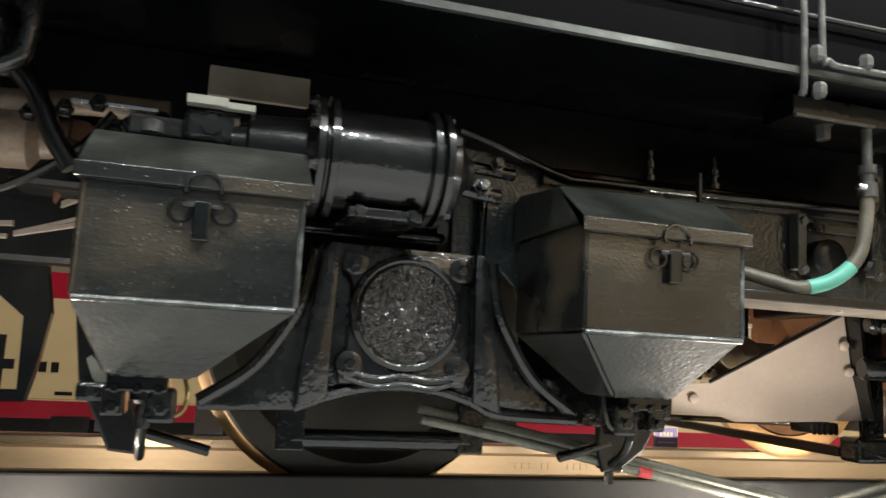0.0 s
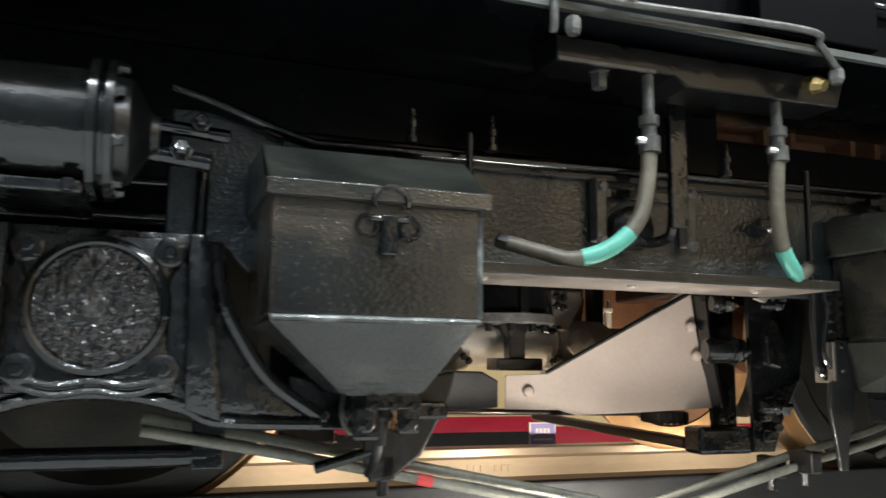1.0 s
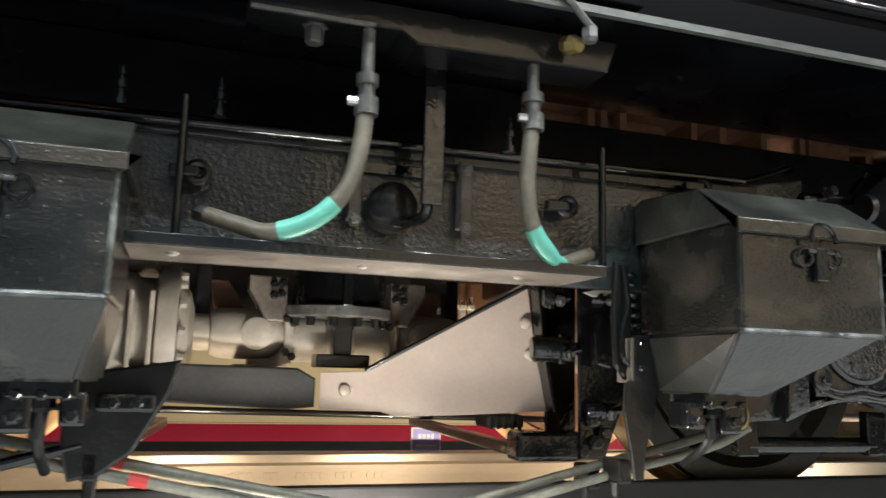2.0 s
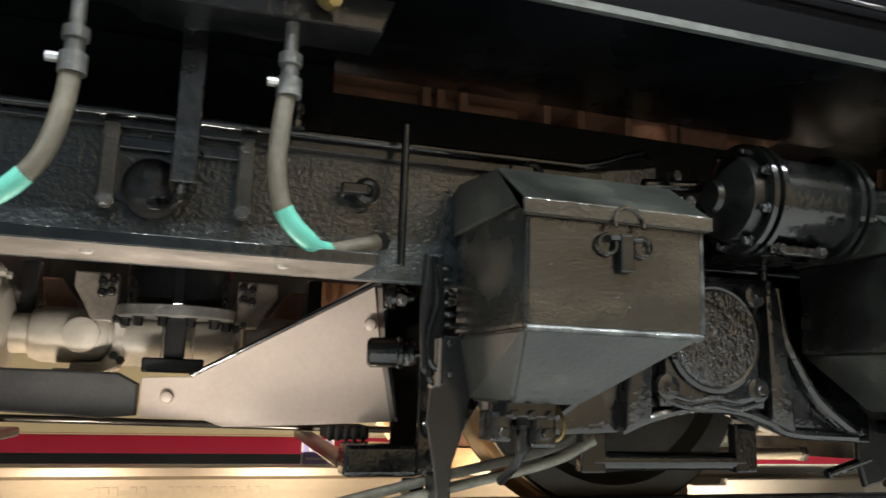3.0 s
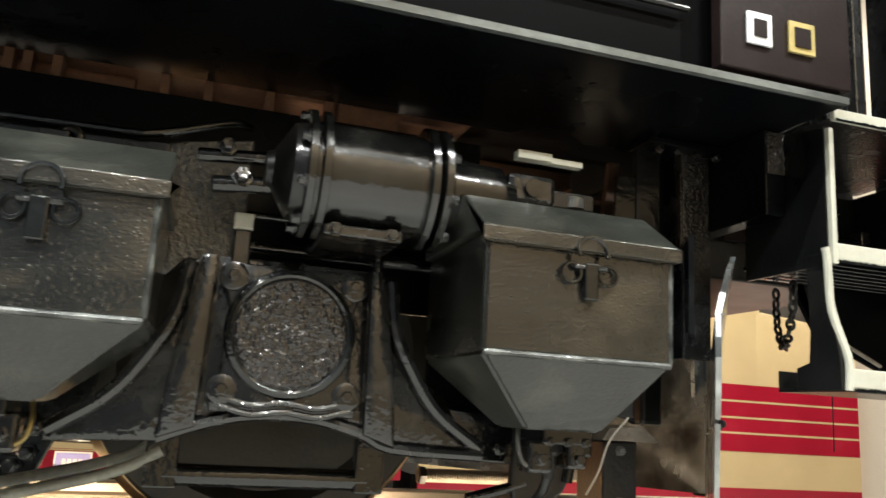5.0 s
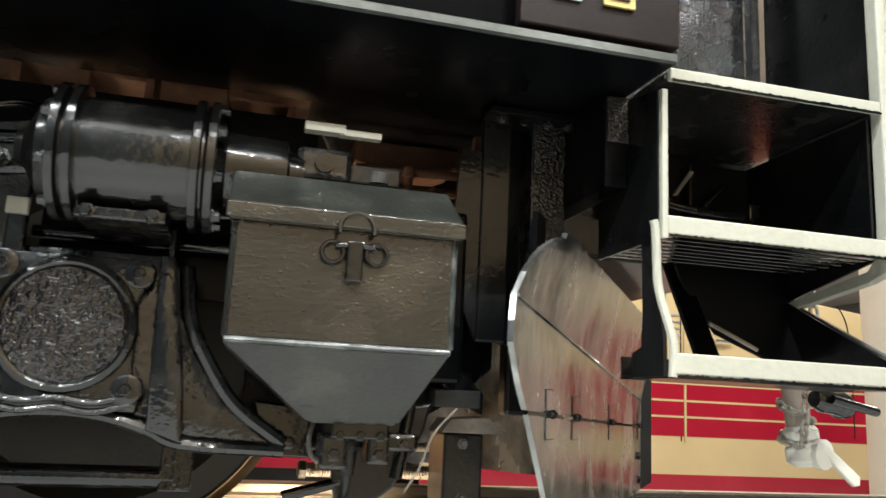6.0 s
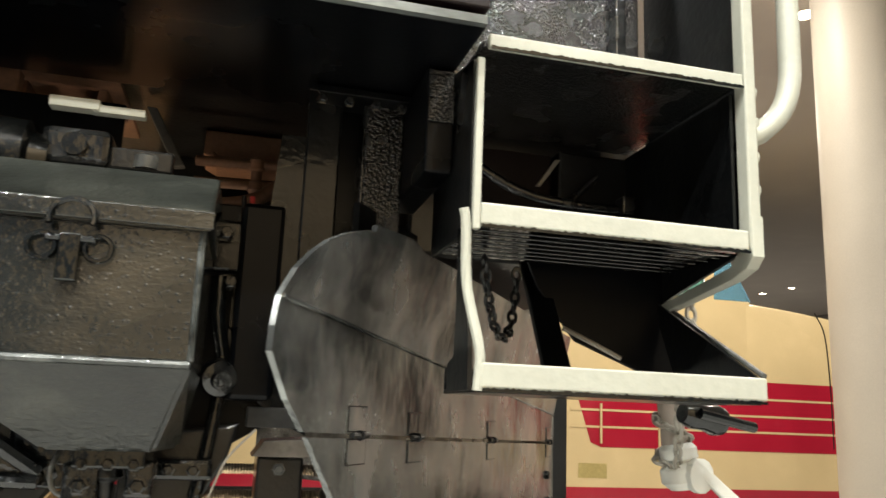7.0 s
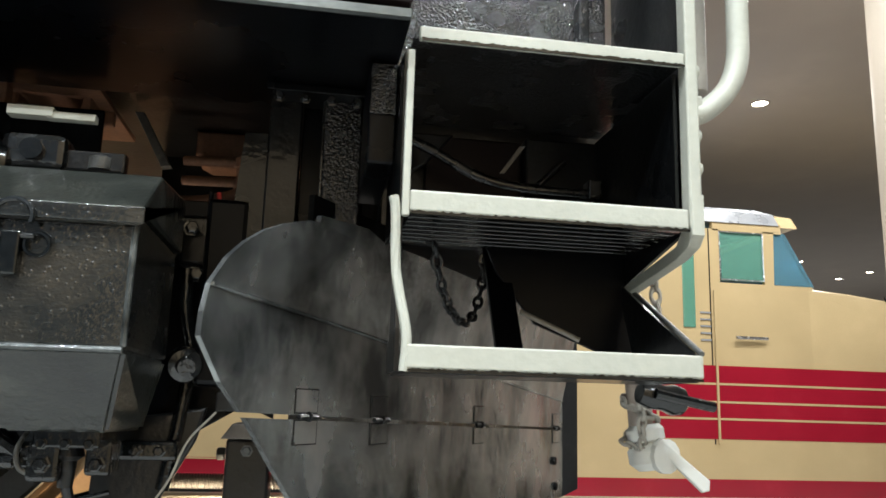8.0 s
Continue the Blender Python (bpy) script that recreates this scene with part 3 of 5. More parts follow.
for sx in (0.55, 0.72, 1.3):
    part("spring_stud", turned(B(), (sx, -0.47, 0.765), (0, 0, 1), [(0, 0.014), (0.012, 0.014), (0.014, 0.008), (0.03, 0.008), (0.031, 0.012), (0.045, 0.012), (0.046, 0.007), (0.075, 0.007)], 10), BLACK, bogie)

GUARD = [(-0.392, 0.215), (-0.395, 0.238), (-0.3, 0.297), (-0.245, 0.37), (-0.21, 0.45), (-0.195, 0.53), (-0.172, 0.563), (0.165, 0.563), (0.19, 0.53), (0.205, 0.46), (0.235, 0.385), (0.3, 0.3), (0.385, 0.24), (0.39, 0.215), (0.212, 0.222), (0.15, 0.246), (0.075, 0.266), (0, 0.272), (-0.075, 0.266), (-0.15, 0.246), (-0.212, 0.222)]


def axle_guard(c):
    g = part("axle_guard", prism(B(), [(c + a, b) for a, b in GUARD], -0.435, -0.37, "y", 0.006), LUMPY, bogie, soft=True)
    for s in (-1, 1):
        side = [(-0.39, 0.234), (-0.3, 0.297), (-0.245, 0.37), (-0.205, 0.45), (-0.19, 0.545)]
        part("guard_rib", tube(B(), [(c - s * a, -0.44, b) for a, b in side], 0.014, 8), LUMPY, g, soft=True)
        leg = [(0.15, 0.25), (0.213, 0.228), (0.207, 0.32), (0.188, 0.45), (0.178, 0.53), (0.165, 0.56), (0.142, 0.56), (0.146, 0.4)]
        part("guard_leg", prism(B(), [(c + s * a, b) for a, b in leg], -0.47, -0.43, "y", 0.009), LUMPY, g, soft=True)
    part("arch_rib", tube(B(), [(c + a, -0.45, b + 0.006) for a, b in GUARD[-8:]], 0.011, 8), LUMPY, g, soft=True)
    h = [(-0.13, 0.278), (0.13, 0.278), (0.135, 0.3), (0.118, 0.35), (0.115, 0.47), (0.133, 0.52), (0.12, 0.548), (-0.12, 0.548), (-0.133, 0.52), (-0.115, 0.47), (-0.118, 0.35), (-0.135, 0.3)]
    part("axle_box", prism(B(), [(c + a, b) for a, b in h], -0.468, -0.44, "y", 0.008), LUMPY, bogie, soft=True)
    part("cover_ring", torus(B(), (c, -0.468, 0.425), (0, -1, 0), 0.108, 0.012, 40, 8), BLACK, bogie, soft=True)
    part("axle_cover", turned(B(), (c, -0.465, 0.425), (0, -1, 0), [(0, 0.104), (0.012, 0.104), (0.02, 0.097), (0.022, 0.06), (0.022, 0.0)], 48), COVERBLACK, bogie, "round lumpy painted axle cover", soft=True)
    for bx in (-0.112, 0.112):
        for bz in (0.318, 0.522):
            b = turned(B(), (c + bx, -0.462, bz), (0, -1, 0), [(0, 0.028), (0.01, 0.026), (0.012, 0.02)], 18)
            bolt(b, (c + bx, -0.473, bz), (0, -1, 0), 0.011, 0.01)
            part("bolt_boss", b, LUMPY, bogie, soft=True)
    for k in range(2):
        z = 0.296 - 0.016 * k
        part("web_ripple", tube(B(), [(c - 0.12, -0.467, z + 0.012), (c - 0.06, -0.47, z - 0.003), (c, -0.47, z + 0.004), (c + 0.06, -0.47, z - 0.003), (c + 0.12, -0.467, z + 0.012)], 0.006, 8), LUMPY, bogie, soft=True)
    # lever beside the box, and brake hangers in front of the wheel
    part("guard_stay", rod(B(), (c + 0.16, -0.44, 0.5), (c + 0.16, -0.44, 0.7), 0.012), BLACK, bogie, soft=True)
    for s in (-1, 1):
        part("brake_hanger", box(B(), c + s * 0.2 - 0.03, c + s * 0.2 + 0.03, -0.32, -0.29, 0.13, 0.24, 0.004), BLACK, bogie)
    part("brake_beam", rod(B(), (c - 0.2, -0.3, 0.155), (c + 0.2, -0.3, 0.155), 0.021), BLACK, bogie, soft=True)


axle_guard(0.0)
axle_guard(2.2)
for hx in (0.0, 2.2):
    # added near-black sheet fills the gap beside the wheel as shade
    part("dark_gap_sheet", box(B(), hx + 0.31, hx + 0.47, -0.32, -0.3, 0.27, 0.52, 0.003), SKIRT, bogie)
    hb = part("horn_bracket", prism(B(), [(hx + 0.36, 0.21), (hx + 0.475, 0.206), (hx + 0.475, 0.27), (hx + 0.44, 0.3), (hx + 0.33, 0.31)], -0.41, -0.39, "y", 0.004), BLACK, bogie)
    for k in range(2):
        part("horn_bolt", bolt(B(), (hx + 0.4 + 0.045 * k, -0.41, 0.235), (0, -1, 0), 0.01), LUMPY, hb)
t = part("white_tag", box(B(), 2.077, 2.113, -0.465, -0.45, 0.612, 0.642, 0.002), WHITE, bogie, "small white painted tag")
part("tag_lever", box(B(), 2.08, 2.112, -0.46, -0.44, 0.5, 0.612, 0.004), LUMPY, bogie)


def wheelset(c):
    zc, c = 0.41, c + 0.01
    w = thing("wheelset", (c, CY, zc), "steel wheelset with bright treads standing on the rails", "wheelset", "wheelsets")
    part("axle", rod(B(), (c, -0.4, zc), (c, 2 * CY + 0.4, zc), 0.075, 20), SOOT, w, soft=True)
    for s, y0 in ((1, CY - 0.62), (-1, CY + 0.62)):
        wheel = part("wheel", turned(B(), (c, y0, zc), (0, s, 0), [(0.005, 0.0), (0.005, 0.1), (0.035, 0.12), (0.03, 0.31), (0.0, 0.34), (0.0, 0.398), (0.006, 0.405), (0.07, 0.405), (0.07, 0.0)], 72), WHEELFACE, w, soft=True)
        part("tyre", turned(B(), (c, y0 + s * 0.006, zc), (0, s, 0), [(0.004, 0.34), (0.004, 0.404), (0.006, 0.4085), (0.08, 0.411), (0.092, 0.42), (0.1, 0.436), (0.112, 0.436), (0.121, 0.41), (0.121, 0.34)], 96, True), TREAD, wheel, "worn bright tread and flange", soft=True)
        part("wheel_back", turned(B(), (c, y0 + s * 0.085, zc), (0, s, 0), [(0, 0.0), (0.045, 0.332), (0.03, 0.1), (0.06, 0.0)], 64), BROWN, wheel, soft=True)
    for k in range(3):
        part("final_drive", turned(B(), (c - 0.14, 0.36 + 0.14 * k, 0.43), (0, 1, 0), [(0, 0.05), (0.02, 0.12), (0.1, 0.12), (0.12, 0.05)], 20), SHAFTGREY if k == 1 else BROWN, w, soft=True)


wheelset(0.0)
wheelset(2.2)


# ---- sand boxes ----
def sand_box(x0, width, flip, label):
    """flip: the hopper slopes in at its right side instead of its left."""
    t = thing("sand_box", (x0 + width / 2, -0.59, 0.28), label, "sand box", "sand boxes on the bogie")

    def X(a):
        return x0 + (width - a if flip else a)

    def P(*pts):
        return [(X(a), b, c) for a, b, c in pts]

    F, R = -0.757, -0.43
    b = box(B(), x0, x0 + width, F, R, 0.4, 0.6, 0.007)
    part("body", b, BOXPAINT, t)
    b = B()
    top = [b.verts.new(p) for p in P((0.0, F, 0.4), (width, F, 0.4), (width, R, 0.4), (0.0, R, 0.4))]
    low = [b.verts.new(p) for p in P((0.15, -0.6, 0.28), (width - 0.05, -0.6, 0.28), (width - 0.022, -0.46, 0.28), (0.15, -0.46, 0.28))]
    faces = [b.faces.new(top), b.faces.new(low)] + [b.faces.new((top[i], top[(i + 1) % 4], low[(i + 1) % 4], low[i])) for i in range(4)]
    bmesh.ops.recalc_face_normals(b, faces=faces)
    bmesh.ops.bevel(b, geom=list(b.edges), offset=0.006, segments=2, affect="EDGES")
    part("hopper", b, LIDPAINT, t)
    b = B()
    rod(b, (x0 + 0.004, F + 0.001, 0.4), (x0 + width - 0.004, F + 0.001, 0.4), 0.0055, 8)
    part("weld_bead", b, WORN, t, "worn pale weld bead along the fold")
    for sx in (x0 + 0.004, x0 + width - 0.004):
        part("corner_bead", rod(B(), (sx, F + 0.002, 0.405), (sx, F + 0.002, 0.585), 0.005, 8), WORN if sx > x0 + 0.1 else BOXPAINT, t)
    prof = [(F - 0.012, 0.578), (F - 0.012, 0.606), (-0.655, 0.682), (-0.45, 0.7), (R + 0.01, 0.69), (R + 0.01, 0.6), (F - 0.004, 0.6), (F - 0.004, 0.578)]
    lid = part("lid", prism(B(), prof, x0 - 0.008, x0 + width + 0.008, "x", 0.005), LIDPAINT, t, "grey-green sloping lid")
    part("lid_lip", box(B(), x0 - 0.01, x0 + width + 0.01, F - 0.015, F - 0.011, 0.58, 0.604, 0.0015), BOXPAINT, lid)
    c = x0 + width * 0.53
    latch = part("latch", box(B(), c - 0.013, c + 0.013, F - 0.016, F - 0.002, 0.497, 0.56, 0.003), BLACK, t)
    for s in (-1, 1):
        part("latch_ring", torus(B(), (c + s * 0.034, F - 0.008, 0.542), (0, -1, 0), 0.0165, 0.0035, 20, 6), BLACK, latch, soft=True)
    part("latch_bar", rod(B(), (c - 0.03, F - 0.01, 0.553), (c + 0.03, F - 0.01, 0.553), 0.005, 8), BLACK, latch)
    part("latch_hoop", torus(B(), (c, F - 0.019, 0.578), (0, -1, 0.15), 0.027, 0.004, 20, 6, 0.6, -0.3), BLACK, latch, soft=True)
    b = box(B(), min(X(0.19), X(0.29)), max(X(0.19), X(0.29)), -0.59, -0.47, 0.255, 0.285, 0.004)
    for k in range(3):
        bolt(b, (X(0.205 + 0.035 * k), -0.585, 0.262), (0, -1, 0), 0.008)
    part("outlet_flange", b, BLACK, t)
    part("outlet_valve", turned(B(), (X(0.23), -0.53, 0.26), (0, 0, -1), [(0, 0.022), (0.02, 0.026), (0.028, 0.015), (0.07, 0.012)], 14), SOOT, t, soft=True)
    part("sand_pipe", tube(B(), [(X(0.23), -0.53, 0.2), (X(0.232), -0.5, 0.165), (X(0.235), -0.44, 0.13)], 0.009, 10), SOOT, t, soft=True)
    b = box(B(), X(0.2) - 0.025, X(0.2) + 0.025, -0.56, -0.5, 0.2, 0.262, 0.008)
    part("valve_block", b, LUMPY, t)
    part("valve_block", box(B(), X(0.28) - 0.02, X(0.28) + 0.02, -0.55, -0.48, 0.21, 0.265, 0.006), LUMPY, t)
    part("valve_cable", tube(B(), [(X(0.165), -0.53, 0.278), (X(0.158), -0.55, 0.25), (X(0.165), -0.555, 0.222), (X(0.185), -0.55, 0.21)], 0.004, 8), BRASS if flip else FITTING, t, soft=True)
    for k in range(2):
        part("valve_nut", bolt(B(), (X(0.2 + 0.08 * k), -0.56 + 0.01 * k, 0.228), (0, -1, 0), 0.011, 0.014), LUMPY, t)


sand_box(-0.587, 0.337, True, "olive black steel sand box with grey-green lid, scuffed face")
sand_box(0.25, 0.335, False, "olive black steel sand box with ring latch beside hoses")
sand_box(1.633, 0.333, True, "olive black steel sand box with brown reflection on its face, near reaction plate")
sand_box(2.468, 0.35, False, "black steel sand box with brown reflection on its face, beside the snow plough")


# ---- brake cylinders ----
def brake_cylinder(c, s):
    """s: the side to which its rod points."""
    t = thing("brake_cylinder", (c, -0.58, 0.58), "glossy black brake cylinder with bolted flange rings", "brake cylinder", "brake cylinders")
    y, z = -0.58, 0.7
    a = (s, 0, 0)

    def at(d):
        return (c + s * d, y, z)

    part("barrel", turned(B(), at(0.0), a, [(0, 0.095), (0.22, 0.095)], 48), BARREL, t, soft=True)
    for d in (-0.012, 0.012, 0.2, 0.224):
        ring = part("flange_ring", turned(B(), at(d), a, [(0, 0.108), (0.002, 0.114), (0.014, 0.114), (0.016, 0.108)], 48), BARREL, t, soft=True)
        if d in (-0.012, 0.224):
            for k in range(8):
                q = 2 * math.pi * (k + 0.5) / 8
                e = 0.016 if s * (d - 0.1) > 0 else 0.0
                part("flange_bolt", bolt(B(), (c + s * (d if d < 0 else d + 0.016), y + 0.1 * math.cos(q), z + 0.1 * math.sin(q)), (s if d > 0 else -s, 0, 0), 0.009, 0.012), LUMPY, ring)
    part("end_cap", turned(B(), at(-0.012), (-s, 0, 0), [(0, 0.09), (0.02, 0.085), (0.035, 0.06), (0.05, 0.034), (0.062, 0.03)], 32), SOOT, t, soft=True)
    for dz, r0, d0 in ((0.035, 0.013, 0.19), (-0.015, 0.016, 0.16)):
        part("pull_rod", rod(B(), (c - s * 0.03, y + 0.05, z + dz), (c - s * d0, y + 0.06, z + dz - 0.01), r0), BLACK, t, soft=True)
        part("rod_nut", bolt(B(), (c - s * (d0 - 0.05), y + 0.03, z + dz), (0, -1, 0.2), r0 * 0.9, 0.02), LUMPY, t)
    part("rod_neck", turned(B(), at(0.235), a, [(0, 0.085), (0.02, 0.066), (0.12, 0.062), (0.125, 0.045), (0.15, 0.04)], 32), BARREL, t, soft=True)
    part("clevis", box(B(), min(c + s * 0.37, c + s * 0.47), max(c + s * 0.37, c + s * 0.47), y - 0.03, y + 0.03, 0.695, 0.755, 0.012), LUMPY, t)
    part("clevis_pin", turned(B(), (c + s * 0.42, y - 0.04, 0.725), (0, 1, 0), [(0, 0.018), (0.08, 0.018)], 14), BARREL, t, soft=True)
    part("clevis_pin", turned(B(), (c + s * 0.52, y, 0.705), (0, 0, 1), [(0, 0.022), (0.02, 0.022), (0.024, 0.014)], 16), FITTING, t, soft=True)
    part("slack_link", box(B(), min(c + s * 0.45, c + s * 0.56), max(c + s * 0.45, c + s * 0.56), y - 0.012, y + 0.012, 0.7, 0.735, 0.004), SOOT, t)
    m0, mz = (c + 0.38, 0.777) if s > 0 else (-0.455, 0.757)
    b = box(B(), m0, m0 + 0.07, -0.63, -0.605, mz, mz + 0.016, 0.001)
    box(b, m0 + 0.06, m0 + 0.135 - (0.018 if s < 0 else 0), -0.627, -0.608, mz - 0.002, mz + 0.01, 0.001)
    part("stroke_marker", b, WHITE, t, "white painted stroke marker bar")
    b = box(B(), c + s * 0.1 - 0.07, c + s * 0.1 + 0.07, y - 0.05, -0.42, 0.585, 0.605, 0.004)
    for k in (-1, 1):
        bolt(b, (c + s * 0.1 + 0.05 * k, y - 0.05, 0.595), (0, -1, 0), 0.01)
    part("mounting_foot", b, LUMPY, t)


brake_cylinder(2.19, 1)
brake_cylinder(0.01, -1)


# ---- air hoses ----
def air_hose(points, green, label):
    t = thing("air_hose", points[0], label, "air hose", "air hoses on the sill")
    pts = smooth_path(points, 8)
    part("hose", tube(B(), pts, 0.0148, 14, False), HOSE, t, soft=True)
    a, b = int(len(pts) * green[0]), int(len(pts) * green[1])
    part("tape", tube(B(), pts[a : b + 1], 0.016, 14, False), GREEN, t, "mint green tape band", soft=True)
    p = Vector(points[0])
    part("ferrule", turned(B(), p + Vector((0, 0, -0.03)), (0, 0, 1), [(0, 0.02), (0.03, 0.02), (0.032, 0.014), (0.05, 0.014), (0.052, 0.019), (0.07, 0.019), (0.072, 0.011), (0.15, 0.011)], 14), FITTING, t, soft=True)
    part("clamp_screw", turned(B(), p + Vector((-0.018, -0.01, -0.012)), (-1, 0, 0), [(0, 0.008), (0.016, 0.008), (0.018, 0.005)], 8), CHROME, t)
    q = Vector(points[-1])
    part("end_nut", turned(B(), q, q - Vector(points[-2]), [(0, 0.017), (0.02, 0.017), (0.025, 0.012)], 6), SOOT, t)


air_hose([(0.948, -0.69, 0.76), (0.942, -0.69, 0.68), (0.92, -0.69, 0.6), (0.87, -0.675, 0.548), (0.806, -0.65, 0.527), (0.76, -0.62, 0.54), (0.71, -0.58, 0.56)], (0.4, 0.62), "khaki rubber air hose with mint green tape, curving away")
air_hose([(1.257, -0.68, 0.775), (1.25, -0.68, 0.7), (1.248, -0.68, 0.63), (1.262, -0.675, 0.567), (1.3, -0.66, 0.527), (1.343, -0.62, 0.515), (1.44, -0.55, 0.55)], (0.5, 0.82), "khaki rubber air hose with mint green tape, beside strap")

# ---- drive shaft, reaction plate and lower gear ----
ds = thing("drive_shaft", (1.0, 0.4, 0.4), "dusty grey universal jointed drive shaft between the axles", "drive shaft")
JY, JZ = 0.41, 0.405
part("shaft_tube", rod(B(), (0.6, JY, JZ), (1.6, JY, JZ), 0.052, 24), SHAFTGREY, ds, soft=True)
part("sleeve", turned(B(), (0.96, JY, JZ - 0.01), (1, 0, 0), [(0, 0.055), (0.01, 0.066), (0.12, 0.066), (0.125, 0.06), (0.2, 0.06), (0.205, 0.068), (0.31, 0.068), (0.32, 0.055)], 28), SHAFTGREY, ds, soft=True)
for c, sgn in ((0.885, 1), (1.37, -1)):
    barrel = part("joint_barrel", turned(B(), (c - sgn * 0.13, JY, JZ), (sgn, 0, 0), [(0, 0.045), (0.006, 0.062), (0.03, 0.072), (0.12, 0.074), (0.17, 0.07), (0.195, 0.056), (0.2, 0.03)], 28), SHAFTGREY, ds, soft=True)
    part("bearing_cap", turned(B(), (c, JY - 0.066, JZ), (0, -1, 0), [(0, 0.046), (0.008, 0.045), (0.012, 0.034), (0.013, 0.0)], 28), SHAFTGREY, barrel, soft=True)
    yoke = part("yoke", prism(B(), [(c + sgn * a, b2) for a, b2 in ((0.02, 0.468), (0.07, 0.498), (0.1, 0.478), (0.108, 0.43), (0.108, 0.37), (0.1, 0.322), (0.06, 0.305), (-0.02, 0.318), (-0.02, 0.334), (0.05, 0.338), (0.076, 0.37), (0.076, 0.44), (0.05, 0.474))], JY - 0.065, JY + 0.02, "y", 0.008), SHAFTGREY, ds)
    part("yoke_foot", box(B(), c - 0.06, c + 0.06, JY - 0.07, JY - 0.01, 0.3, 0.318, 0.005), SHAFTGREY, ds)
    for bz in (JZ - 0.05, JZ + 0.045):
        for k in range(2):
            part("yoke_bolt", bolt(B(), (c + sgn * (0.082 + 0.018 * k), JY - 0.066, bz - 0.012 * k), (0, -1, 0), 0.009, 0.014), SOOT, yoke)
part("gearbox", turned(B(), (0.3, JY, 0.4), (1, 0, 0), [(0, 0.1), (0.04, 0.16), (0.16, 0.175), (0.25, 0.165), (0.27, 0.15), (0.31, 0.15), (0.32, 0.185), (0.345, 0.19), (0.37, 0.185), (0.375, 0.14), (0.4, 0.12), (0.415, 0.07)], 40), SHAFTGREY, ds, soft=True)
for k in range(14):
    q = 2 * math.pi * k / 14
    part("joint_bolt", bolt(B(), (0.675, JY + 0.16 * math.cos(q), 0.4 + 0.16 * math.sin(q)), (1, 0, 0), 0.011, 0.016), SHAFTGREY, ds)
for k in range(5):
    part("casing_rib", box(B(), 0.4 + 0.05 * k, 0.412 + 0.05 * k, 0.225, 0.26, 0.3, 0.5, 0.003), SHAFTGREY, ds)
PX = 1.116
piv = thing("centre_pivot", (PX, 0.35, 0.46), "black centre pivot housing with bolted flange", "pivot housing")
part("post", turned(B(), (PX, 0.37, 0.485), (0, 0, 1), [(0, 0.14), (0.05, 0.135), (0.5, 0.135)], 32), BLACK, piv, soft=True)
part("post_rib", box(B(), PX - 0.014, PX + 0.014, 0.215, 0.24, 0.485, 0.75, 0.004), BLACK, piv)
fl = part("flange", turned(B(), (PX, 0.37, 0.455), (0, 0, 1), [(0, 0.148), (0.005, 0.156), (0.03, 0.156), (0.034, 0.15)], 44), FITTING, piv, "dull grey round flange", soft=True)
for k in range(12):
    q = 2 * math.pi * (k + 0.5) / 12
    part("flange_bolt", bolt(B(), (PX + 0.132 * math.cos(q), 0.37 + 0.132 * math.sin(q), 0.455), (0, 0, -1), 0.012, 0.022), SOOT, fl)
part("pin", prism(B(), [(PX - 0.04, 0.455), (PX + 0.04, 0.455), (PX + 0.026, 0.42), (PX + 0.026, 0.35), (PX - 0.026, 0.35), (PX - 0.026, 0.42)], 0.27, 0.32, "y", 0.005), SOOT, piv)
part("foot", box(B(), PX - 0.075, PX + 0.075, 0.25, 0.34, 0.315, 0.352, 0.005), SOOT, piv)
for sgn in (-1, 1):
    cheek = part("cheek", prism(B(), [(PX + sgn * a, b2) for a, b2 in ((0.15, 0.49), (0.155, 0.57), (0.26, 0.57), (0.26, 0.53), (0.235, 0.49), (0.21, 0.44), (0.16, 0.44))], 0.34, 0.42, "y", 0.006), TANLIT, piv, "pale grey cast cheek")
    for bx, bz in ((0.165, 0.55), (0.19, 0.545), (0.168, 0.52), (0.19, 0.515)):
        part("cheek_bolt", bolt(B(), (PX + sgn * bx, 0.34, bz), (0, -1, 0), 0.01, 0.018), SOOT, cheek)
    part("brown_gusset", prism(B(), [(PX + sgn * a, b2) for a, b2 in ((0.24, 0.465), (0.345, 0.465), (0.36, 0.565), (0.31, 0.565))], 0.5, 0.515, "y", 0.003), BROWN, piv)
    part("cross_web", box(B(), min(PX + sgn * 0.36, PX + sgn * 0.4), max(PX + sgn * 0.36, PX + sgn * 0.4), 0.44, 0.5, 0.44, 0.6, 0.004), SOOT, piv)
part("brown_web", box(B(), 1.53, 1.75, 0.6, 0.615, 0.42, 0.62, 0.003), BROWN, piv)
for k in range(2):
    part("pale_stud", turned(B(), (1.572 + 0.03 * k, 0.555, 0.46), (0, 0, 1), [(0, 0.011), (0.06, 0.011), (0.062, 0.015), (0.075, 0.015), (0.078, 0.008), (0.09 + 0.014 * k, 0.007)], 12), PANELWHITE, piv, "pale threaded stud", soft=True)
rp = thing("reaction_plate", (1.3, 0.1, 0.2), "pale grey triangular reaction plate with bolt heads", "plate")
b = prism(B(), [(1.045, 0.205), (1.045, 0.302), (1.165, 0.308), (1.592, 0.562), (1.603, 0.55), (1.628, 0.36), (1.662, 0.214), (1.46, 0.2), (1.25, 0.189), (1.2, 0.204)], 0.0, 0.012, "y", 0.002)
bmesh.ops.transform(b, matrix=Matrix.Translation((1.1, 0.19, 0)) @ Matrix.Rotation(math.radians(-15), 4, "Z") @ Matrix.Translation((-1.1, 0, 0)), verts=b.verts)
part("plate", b, BEIGE, rp)
